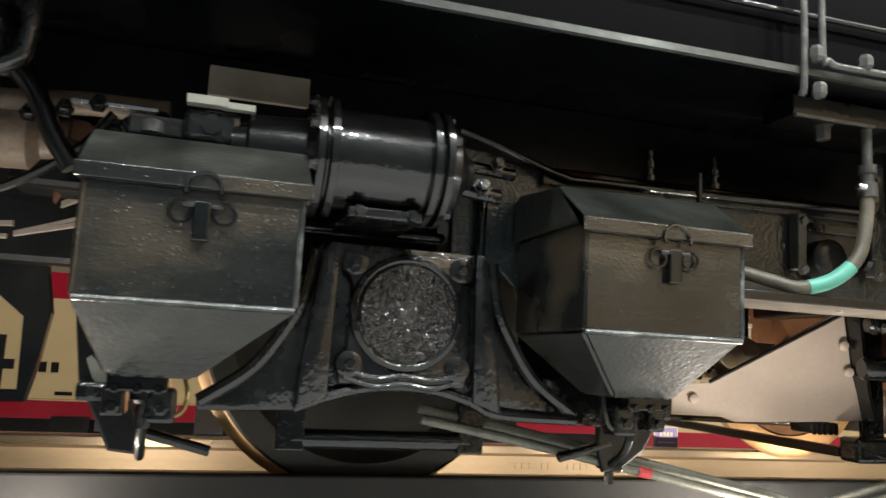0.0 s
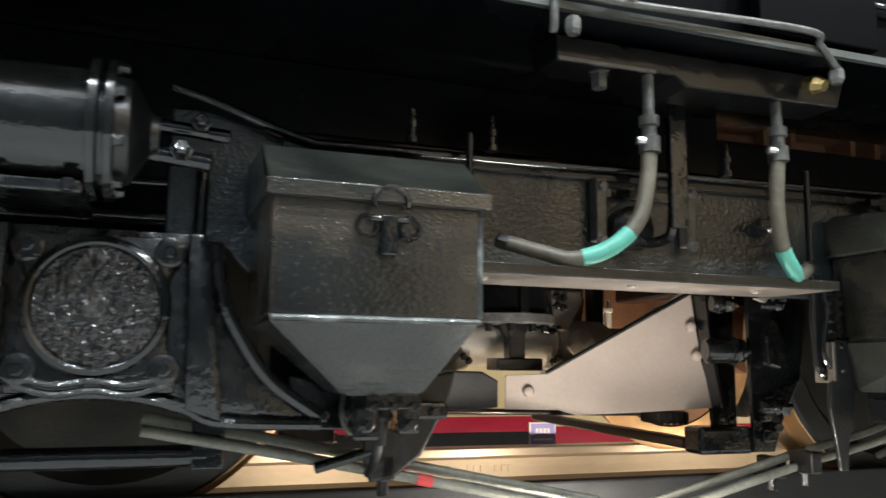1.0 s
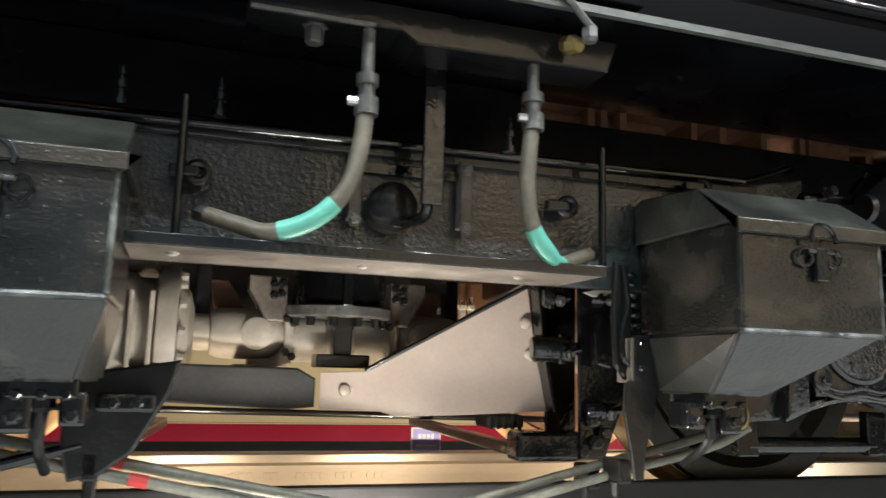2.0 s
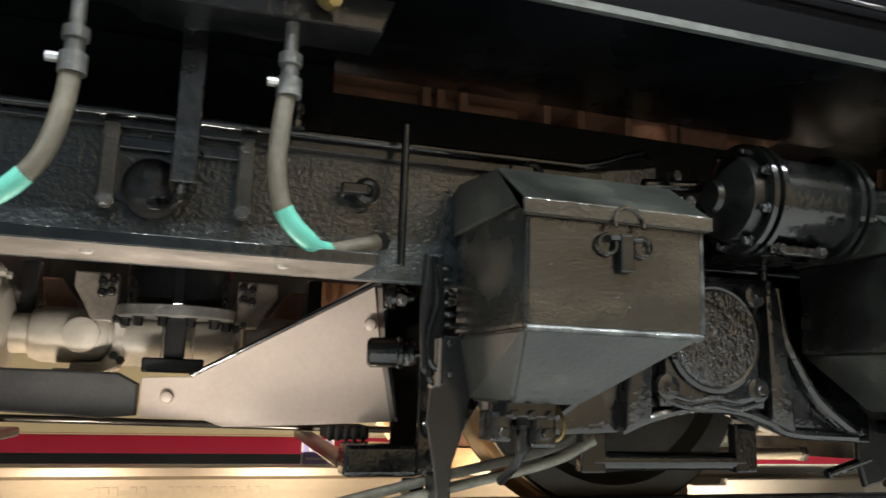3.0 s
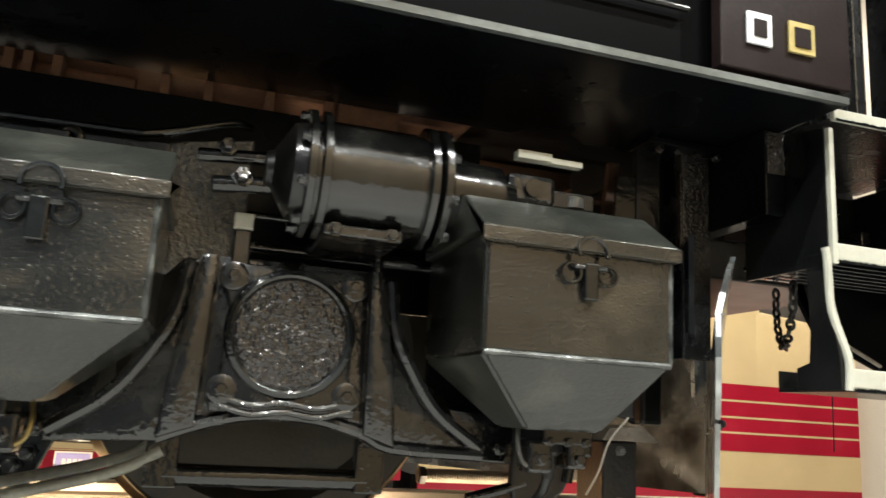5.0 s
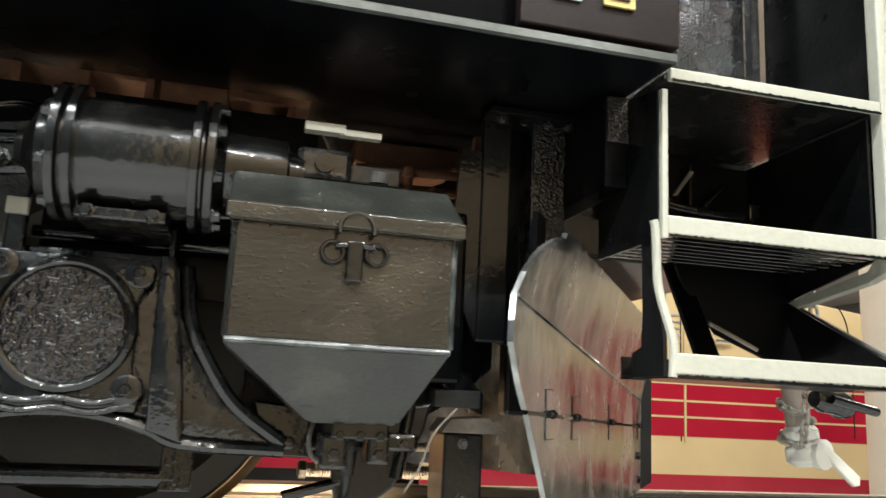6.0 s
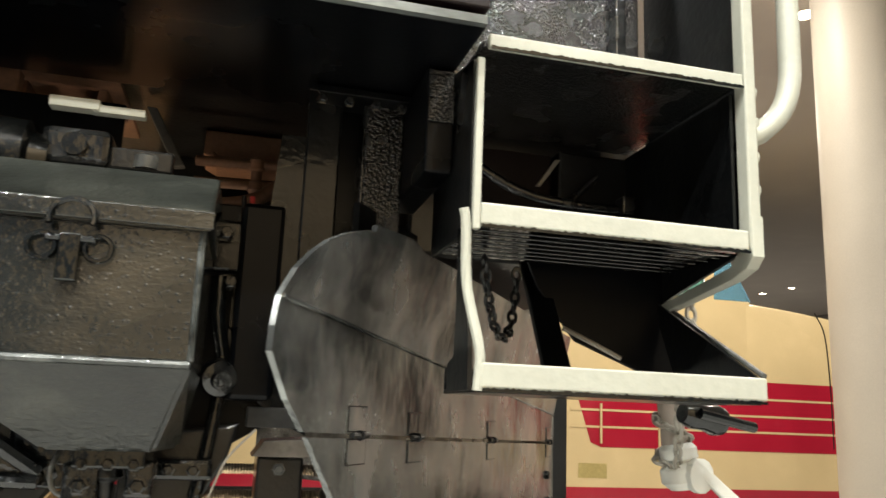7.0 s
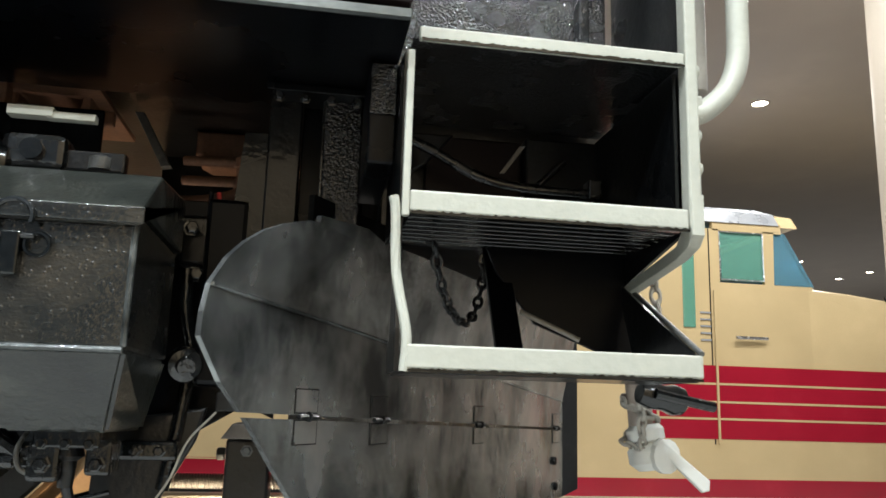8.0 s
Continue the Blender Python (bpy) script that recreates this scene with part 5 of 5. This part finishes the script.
for nx0, nx1, ny, nz in ((3.225, 3.69, -0.724, 0.931), (3.218, 3.69, -0.724, 0.635), (3.218, 3.693, -0.747, 0.386)):
    n = 110
    edge = [(nx0 + (nx1 - nx0) * k / n, nz + 0.003 + 0.003 * random.random() ** 2) for k in range(n + 1)]
    part("chipped_edge", prism(B(), [(nx0, nz - 0.001)] + [(nx1, nz - 0.001)] + edge[::-1], ny, ny + 0.002, "y"), BLACK, st, "ragged black paint along the nosing")
hr = thing("handrail", (3.76, -0.69, 0.85), "cream white tubular handrail curving into the step stile", "handrail")
part("tube", tube(B(), [(3.715, -0.695, 0.852), (3.742, -0.695, 0.866), (3.782, -0.695, 0.905), (3.805, -0.695, 0.96), (3.81, -0.695, 1.05), (3.81, -0.695, 1.3), (3.81, -0.695, 1.7)], 0.02, 16), WHITE, hr, soft=True)
part("bracket", box(B(), 3.715, 3.728, -0.712, -0.68, 0.84, 0.885, 0.004), WHITE, hr)
hr2 = thing("grey_pipe", (3.79, -0.6, 1.0), "pale grey vertical pipe behind the handrail", "pipe")
part("pipe", rod(B(), (3.785, -0.58, 0.945), (3.785, -0.58, 1.8), 0.022, 16), SHAFTGREY, hr2, soft=True)
ln = thing("end_linkage", (3.4, -0.3, 0.7), "black rods and bent bar behind the steps", "linkage")
part("bent_bar", tube(B(), [(3.22, -0.34, 0.9), (3.3, -0.34, 0.87), (3.4, -0.34, 0.82), (3.5, -0.34, 0.8), (3.67, -0.34, 0.797)], 0.011), LUMPY, ln, soft=True)
part("bar_end", box(B(), 3.645, 3.675, -0.36, -0.32, 0.785, 0.825, 0.004), LUMPY, ln)
part("bright_link", prism(B(), [(3.452, 0.83), (3.462, 0.83), (3.507, 0.893), (3.495, 0.893)], -0.345, -0.335, "y", 0.002), SHAFTGREY, ln)
part("link_rod", rod(B(), (3.6, -0.33, 0.87), (3.54, -0.33, 0.81), 0.008), LUMPY, ln, soft=True)
part("silver_link", tube(B(), [(3.47, -0.45, 0.52), (3.53, -0.45, 0.495), (3.59, -0.45, 0.469)], 0.005, 8), SHAFTGREY, ln, "pale metal link", soft=True)
part("cable_loop", torus(B(), (3.1, -0.34, 0.78), (0.4, 1, 0), 0.06, 0.005, 24, 6), FITTING, ln, soft=True)

# ---- snow plough ----
PD = Vector((1.0, 1.43, 0)).normalized()
PO = Vector((2.975, -0.675, 0))
PN = Vector((PD.y, -PD.x, 0))


def plow_xyz(u, z, off=0.0):
    return PO + PD * u + Vector((0, 0, z)) + PN * off


def plow_sheet(outline, thick, bend=0.0):
    """A flat sheet; with a bend it leans forward above the crease."""
    b = B()

    def lift(u, z):
        return bend * max(0.0, z - 0.503 + 0.0818 * (u + 0.088))

    front = [b.verts.new(plow_xyz(u, z, lift(u, z))) for u, z in outline]
    back = [b.verts.new(plow_xyz(u, z, lift(u, z) - thick)) for u, z in outline]
    n = len(outline)
    faces = [b.faces.new(front), b.faces.new(back[::-1])] + [b.faces.new((front[i], front[(i + 1) % n], back[(i + 1) % n], back[i])) for i in range(n)]
    bmesh.ops.recalc_face_normals(b, faces=faces)
    return b


pl = thing("snow_plough", (3.45, 0.0, 0.06), "smeared dark steel snow plough blade with hinged lower flap", "snow plough")
L = 1.66
UP = [(0.0, 0.318), (-0.05, 0.362), (-0.1, 0.425), (-0.098, 0.46), (-0.088, 0.503), (-0.066, 0.545), (-0.036, 0.575), (0.0, 0.6), (0.045, 0.62), (0.1, 0.637), (0.13, 0.64), (0.13, 0.652), (0.28, 0.66), (0.34, 0.647), (0.5, 0.646), (L, 0.62), (L, 0.272)]
part("blade_face", plow_sheet(UP[:5] + [(L, 0.36), (L, 0.272)], 0.01), PLOW, pl)
part("upper_blade", plow_sheet(UP[4:-1] + [(L, 0.36)], 0.01, 0.22), PLOW, pl, "upper strip of the blade leaning forward")
part("crease", tube(B(), [plow_xyz(u, z, 0.002) for u, z in ((-0.085, 0.503), (0.5, 0.455), (L, 0.36))], 0.003, 8, False), PLOW, pl, soft=True)
LOW = [(0.012, 0.31), (0.13, 0.19), (0.25, 0.06), (L, 0.05), (L, 0.264)]
part("lower_flap", plow_sheet(LOW, 0.01), PLOW, pl, "hinged lower flap of smeared grey steel")
b = B()
cap = [plow_xyz(L, 0.05), plow_xyz(L, 0.62), plow_xyz(L, 0.62) + Vector((0.07, 0.05, -0.02)), plow_xyz(L, 0.05) + Vector((0.07, 0.05, 0.02))]
vs = [b.verts.new(p) for p in cap] + [b.verts.new(p + Vector((-0.03, 0.05, 0))) for p in cap]
b.faces.new(vs[:4]), b.faces.new(vs[4:][::-1])
for i in range(4):
    b.faces.new((vs[i], vs[(i + 1) % 4], vs[4 + (i + 1) % 4], vs[4 + i]))
bmesh.ops.recalc_face_normals(b, faces=b.faces[:])
part("nose_cap", b, RAILDARK, pl, "dark nose cap at the blade's other side")


def hinge(u):
    zc = 0.316 - 0.046 * u / L
    h = part("hinge", torus(B(), plow_xyz(u, zc, 0.007), PD, 0.006, 0.003, 12, 6), SOOT, pl)
    for m, za, zb, w, off in ((SOOT, 0.005, 0.047, 0.034, 0.0015), (SOOT, -0.047, -0.005, 0.034, 0.0015), (PLOW, 0.007, 0.045, 0.031, 0.0025), (PLOW, -0.045, -0.007, 0.031, 0.0025)):
        b = B()
        a = [plow_xyz(u - w, zc + za, off), plow_xyz(u + w, zc + za, off), plow_xyz(u + w, zc + zb, off), plow_xyz(u - w, zc + zb, off)]
        v = [b.verts.new(p) for p in a] + [b.verts.new(p - PN * 0.006) for p in a]
        b.faces.new(v[:4]), b.faces.new(v[4:][::-1])
        for i in range(4):
            b.faces.new((v[i], v[(i + 1) % 4], v[4 + (i + 1) % 4], v[4 + i]))
        bmesh.ops.recalc_face_normals(b, faces=b.faces[:])
        part("hinge_leaf" if m == PLOW else "leaf_weld", b, m, h)
    part("hinge_pin", rod(B(), plow_xyz(u - 0.03, zc, 0.007), plow_xyz(u + 0.03, zc, 0.007), 0.005, 8), SOOT, h)


for u in (0.17, 0.42, 0.93, 1.58):
    hinge(u)
for u, z in ((1.56, 0.17), (1.57, 0.09)):
    part("stud", turned(B(), plow_xyz(u, z, 0.001), PN, [(0, 0.014), (0.008, 0.012), (0.01, 0.006)], 10), SOOT, pl, soft=True)
# far wing of the plough, seen as a strip beyond the nose
b = B()
tip, end = plow_xyz(L, 0.0), Vector((3.0, 1.82, 0))
vs = [b.verts.new(p) for p in (tip + Vector((0, 0, 0.06)), tip + Vector((0, 0, 0.6)), end + Vector((0, 0, 0.62)), end + Vector((0, 0, 0.06)))]
vs += [b.verts.new(v.co + Vector((-0.01, -0.006, 0))) for v in vs]
b.faces.new(vs[:4]), b.faces.new(vs[4:][::-1])
for i in range(4):
    b.faces.new((vs[i], vs[(i + 1) % 4], vs[4 + (i + 1) % 4], vs[4 + i]))
bmesh.ops.recalc_face_normals(b, faces=b.faces[:])
part("far_blade", b, PLOW, pl)
# added black sheet, covers the dark gap beyond the blade
b = plow_sheet([(0.22, 0.5), (1.9, 0.4), (1.9, 0.72), (0.22, 0.72)], 0.012)
bmesh.ops.translate(b, vec=-PN * 0.045, verts=b.verts)
part("gap_backing", b, PANELBLACK, pl, "black sheet added behind the blade to close the gap")
part("stay_arm", box(B(), 3.1, 3.16, -0.2, -0.14, 0.3, 0.9, 0.01), SOOT, pl)


def chain(name, points, size, wire, mat, label):
    t = thing(name, points[0], label, "chain")
    pts = smooth_path(points, 12)
    step, run, k = size * 1.5, 0.0, 0
    for a, c in zip(pts, pts[1:]):
        run += (c - a).length
        if run >= step:
            run, k, d = 0.0, k + 1, (c - a).normalized()
            side = d.cross(Vector((0, -1, 0.3))).normalized()
            n = side if k % 2 else d.cross(side).normalized()
            b = torus(B(), (0, 0, 0), (0, 0, 1), size * 0.6, wire, 14, 6)
            bmesh.ops.scale(b, vec=(1.55, 1, 1), verts=b.verts)
            m = Matrix((d, n.cross(d), n)).transposed().to_4x4()
            bmesh.ops.transform(b, matrix=Matrix.Translation(a) @ m, verts=b.verts)
            part("link", b, mat, t, soft=True)


chain("plough_chain", [(3.288, -0.515, 0.635), (3.302, -0.495, 0.573), (3.335, -0.44, 0.518), (3.372, -0.385, 0.5), (3.405, -0.33, 0.528), (3.426, -0.297, 0.59), (3.432, -0.29, 0.65)], 0.014, 0.004, SOOT, "short dark iron chain hanging in a loop below the steps")
chain("hose_chain", [(3.76, -0.42, 0.62), (3.77, -0.42, 0.5), (3.775, -0.42, 0.4)], 0.017, 0.0045, SHAFTGREY, "grey iron chain hanging from the front beam")
chain("hose_chain", [(3.72, -0.44, 0.4), (3.725, -0.43, 0.34), (3.74, -0.4, 0.27), (3.77, -0.38, 0.255)], 0.014, 0.004, SHAFTGREY, "grey iron chain holding up the white hose coupling")
chain("hose_chain", [(3.75 + 0.034 * math.cos(1.3 * k), -0.365 + 0.034 * math.sin(1.3 * k), 0.39 - 0.016 * k) for k in range(9)], 0.013, 0.0038, SHAFTGREY, "pale iron chain wound round the brake hose")
# brake hose with its coupling, and the angle cock above
bh = thing("brake_hose", (3.78, -0.36, 0.3), "brake hose with white painted coupling head and handle", "brake hose")
part("hose", tube(B(), [(3.72, -0.3, 0.6), (3.735, -0.33, 0.48), (3.745, -0.36, 0.4), (3.75, -0.37, 0.3)], 0.025, 14), BEIGE, bh, soft=True)
part("coupling", turned(B(), (3.755, -0.37, 0.31), (0.15, -0.05, -1), [(0, 0.03), (0.01, 0.038), (0.03, 0.038), (0.035, 0.03), (0.05, 0.042), (0.075, 0.042), (0.09, 0.026)], 18), PANELWHITE, bh, "lumpy white painted coupling head", soft=True)
part("coupling_boss", turned(B(), (3.78, -0.4, 0.25), (0.3, -1, 0), [(-0.03, 0.02), (0, 0.034), (0.015, 0.034), (0.02, 0.015)], 14), PANELWHITE, bh, soft=True)
part("coupling_handle", prism(B(), [(3.755, 0.272), (3.77, 0.285), (3.872, 0.205), (3.87, 0.185), (3.855, 0.182)], -0.42, -0.405, "y", 0.004), PANELWHITE, bh)
ac = thing("angle_cock", (3.75, -0.5, 0.35), "black angle cock with lever handle below the steps", "angle cock")
part("body", turned(B(), (3.69, -0.5, 0.37), (1, 0.1, -0.15), [(0, 0.018), (0.02, 0.026), (0.05, 0.024), (0.07, 0.03), (0.09, 0.026), (0.1, 0.014)], 16), BLACK, ac, soft=True)
part("lever", tube(B(), [(3.71, -0.53, 0.37), (3.77, -0.53, 0.358), (3.83, -0.52, 0.348)], 0.01, 10), BLACK, ac, soft=True)

# ---- information boards beyond the track ----
def info_board(x, y, z, w, h, face, label, marks):
    t = thing("info_board", (x, y, FLOOR_Z), label, "sign", "boards beyond the track")
    part("stand", rod(B(), (x, y + 0.012, FLOOR_Z), (x, y + 0.012, z), 0.008), SOOT, t)
    part("board", box(B(), x - w / 2, x + w / 2, y, y + 0.008, z, z + h, 0.001), SIGNWHITE, t)
    part("face", box(B(), x - w / 2 + 0.006, x + w / 2 - 0.006, y - 0.003, y, z + 0.006, z + h - 0.006), face, t)
    for a, b2, c, d in marks:
        part("print_bar", box(B(), x + a, x + b2, y - 0.0055, y - 0.003, z + c, z + d), SIGNWHITE, t)


MARKS = [(-0.035 + 0.018 * k, -0.022 + 0.018 * k, 0.055, 0.075) for k in range(4)] + [(-0.045, 0.045, 0.025, 0.033)]
info_board(1.665, 1.215, -0.015, 0.125, 0.1, SIGNBLUE, "small violet blue board with white print on a stand", MARKS)
info_board(-0.1, 1.5, -0.02, 0.12, 0.12, SIGNBLUE, "small violet blue board with white print beside a wheel", MARKS)
info_board(-0.35, 1.6, -0.04, 0.12, 0.13, SIGNWHITE, "small blank white board on a stand", [])
info_board(-0.75, 1.6, -0.04, 0.12, 0.12, SIGNWHITE, "small blank white board on a thin stand", [])

# ---- the train on the next track ----
TY = 6.6


def band(parent, name, x0, x1, z0, z1, mat, out=0.0):
    return part(name, box(B(), x0, x1, TY - out, TY + 0.05, z0, z1), mat, parent)


car = thing("railcar", (1.0, TY, FLOOR_Z), "cream and crimson passenger coach standing on the next track", "railcar", "coaches on the next track")
band(car, "skirt", -9, 4.3, -0.45, -0.258, RED)
band(car, "side_panel", -9, 4.3, -0.258, 0.73, CREAM)
band(car, "window_band", -9, 4.3, 0.73, 1.9, RED)
part("roof", prism(B(), [(TY, 1.9), (TY + 0.2, 2.5), (TY + 0.9, 2.75), (TY + 2.0, 2.75), (TY + 2.7, 2.5), (TY + 2.9, 1.9)], -9, 4.3, "x"), ROOFGREY, car)
part("core", box(B(), -9, 4.3, TY + 0.05, TY + 2.9, -0.4, 1.9), CREAM, car)
part("underside", box(B(), -9, 4.3, TY + 0.3, TY + 2.6, FLOOR_Z + 0.02, -0.4), SOOT, car)
part("skirt_line", box(B(), -9, 4.3, TY - 0.006, TY, -0.275, -0.262), CREAM, car)
for k in range(5):
    part("coach_window", box(B(), -7.5 + 2.1 * k, -6.2 + 2.1 * k, TY - 0.012, TY - 0.002, 1.05, 1.7, 0.02), PANE, car)
for k in range(2):
    part("number_bar", box(B(), -1.97 + 0.11 * k, -1.9 + 0.11 * k, TY - 0.004, TY - 0.001, 0.0, 0.1), SOOT, car, "plain dark bar")
part("number_bar", box(B(), -1.8, -1.64, TY - 0.004, TY - 0.001, -0.22, -0.185), SOOT, car, "plain dark bar")
part("floor_grille", box(B(), -1.8, -1.45, TY - 0.05, TY + 0.3, -0.62, -0.42), SOOT, car)

front = thing("diesel_railcar", (8.0, TY, FLOOR_Z), "cream railcar cab with crimson stripes and bonnet nose", "railcar", "coaches on the next track")
band(front, "skirt", 4.5, 14.0, -0.75, -0.4, RED)
band(front, "lower_panel", 4.5, 14.0, -0.4, 0.06, CREAM)
band(front, "side_panel", 4.5, 9.0, 0.06, 1.85, CREAM)
part("stripe_field", prism(B(), [(6.6, 0.87), (14.0, 0.87), (14.0, 0.04), (6.98, 0.04), (6.85, 0.09)], TY - 0.004, TY + 0.0, "y"), RED, front)
for z in (0.66, 0.455, 0.265):
    part("pinstripe", box(B(), 6.6, 14.0, TY - 0.008, TY - 0.004, z - 0.012, z + 0.012), CREAM, front)
part("stripe_line", box(B(), 7.7, 7.725, TY - 0.03, TY - 0.008, -0.02, 1.75, 0.004), CREAM, front, "raised cream grab rail")
part("nose_flank", prism(B(), [(8.9, 0.06), (8.9, 1.85), (9.0, 1.84), (9.5, 1.8), (10.2, 1.72), (11.2, 1.6), (12.6, 1.45), (13.6, 1.1), (14.0, 0.5), (14.0, 0.06)], TY - 0.002, TY + 0.6, "y", 0.05), CREAM, front, soft=True)
part("nose_core", prism(B(), [(7.0, -0.4), (13.9, -0.4), (13.9, 0.9), (12.6, 1.35), (10.6, 1.55), (9.1, 1.8), (7.0, 1.8)], TY + 0.05, TY + 2.8, "y"), CREAM, front)
part("nose_seam", tube(B(), [(9.95, TY - 0.004, 1.78), (10.08, TY - 0.006, 1.5), (10.12, TY - 0.006, 0.9), (10.12, TY - 0.006, 0.1)], 0.008, 8), SOOT, front)
part("cab_upper", prism(B(), [(4.5, 1.85), (7.72, 1.85), (7.72, 2.5), (4.5, 2.5)], TY + 0.0, TY + 0.06, "y"), CREAM, front)
part("cab_post", prism(B(), [(7.72, 2.48), (8.62, 2.48), (8.62, 2.6), (7.72, 2.6)], TY + 0.0, TY + 0.06, "y"), CREAM, front)
part("cab_post", prism(B(), [(8.38, 1.85), (8.5, 1.85), (8.52, 2.5), (8.38, 2.5)], TY + 0.0, TY + 0.06, "y"), CREAM, front)
part("cab_post", prism(B(), [(7.72, 1.85), (7.8, 1.85), (7.8, 2.5), (7.72, 2.5)], TY + 0.0, TY + 0.06, "y"), CREAM, front)
part("side_window", box(B(), 7.8, 8.38, TY + 0.02, TY + 0.03, 1.88, 2.48), PANE, front, "green tinted side window")
part("side_window_frame", tube(B(), [(7.81, TY, 1.89), (8.37, TY, 1.89), (8.37, TY, 2.47), (7.81, TY, 2.47), (7.81, TY, 1.89)], 0.012, 6, False), CHROME, front)
part("windscreen", prism(B(), [(8.52, 1.86), (9.02, 1.86), (8.64, 2.5), (8.52, 2.5)], TY + 0.03, TY + 0.05, "y"), WINDSCREEN, front, "blue tinted wraparound windscreen")
part("windscreen_front", prism(B(), [(8.98, 1.86), (9.06, 1.86), (8.7, 2.5), (8.62, 2.5)], TY + 0.05, TY + 2.75, "y"), WINDSCREEN, front)
part("cab_back", box(B(), 7.4, 7.5, TY + 0.06, TY + 2.8, 1.8, 2.6), WALL, front)
part("cab_roof", prism(B(), [(TY - 0.02, 2.58), (TY + 0.1, 2.75), (TY + 0.5, 2.9), (TY + 2.3, 2.9), (TY + 2.8, 2.6)], 4.5, 8.6, "x", 0.02), ROOFGREY, front)
part("roof_brow", prism(B(), [(TY - 0.02, 2.56), (TY + 0.1, 2.72), (TY + 0.5, 2.85), (TY + 2.3, 2.85), (TY + 2.8, 2.56)], 8.6, 8.85, "x", 0.03), CREAM, front)
part("stripe_line", box(B(), 6.96, 6.985, TY - 0.03, TY - 0.008, 0.08, 0.53, 0.004), CREAM, front, "raised cream grab rail")
part("door_handle", rod(B(), (7.95, TY - 0.05, 1.2), (8.35, TY - 0.05, 1.2), 0.02), CHROME, front)
part("door_seam", box(B(), 7.66, 7.675, TY - 0.003, TY, -0.02, 2.5), SOOT, front)
part("gangway_door", box(B(), 7.32, 7.47, TY - 0.01, TY - 0.002, 1.3, 2.4, 0.01), PANE, front)
for k in range(5):
    part("vent_bar", box(B(), 7.53, 7.66, TY - 0.012, TY - 0.002, 1.15 + 0.08 * k, 1.17 + 0.08 * k), ROOFGREY, front)
part("step_recess", box(B(), 6.7, 7.05, TY - 0.003, TY + 0.0, -0.3, -0.14), GOLD, front)
part("underside", box(B(), 4.5, 13.8, TY + 0.3, TY + 2.6, FLOOR_Z + 0.02, -0.4), SOOT, front)
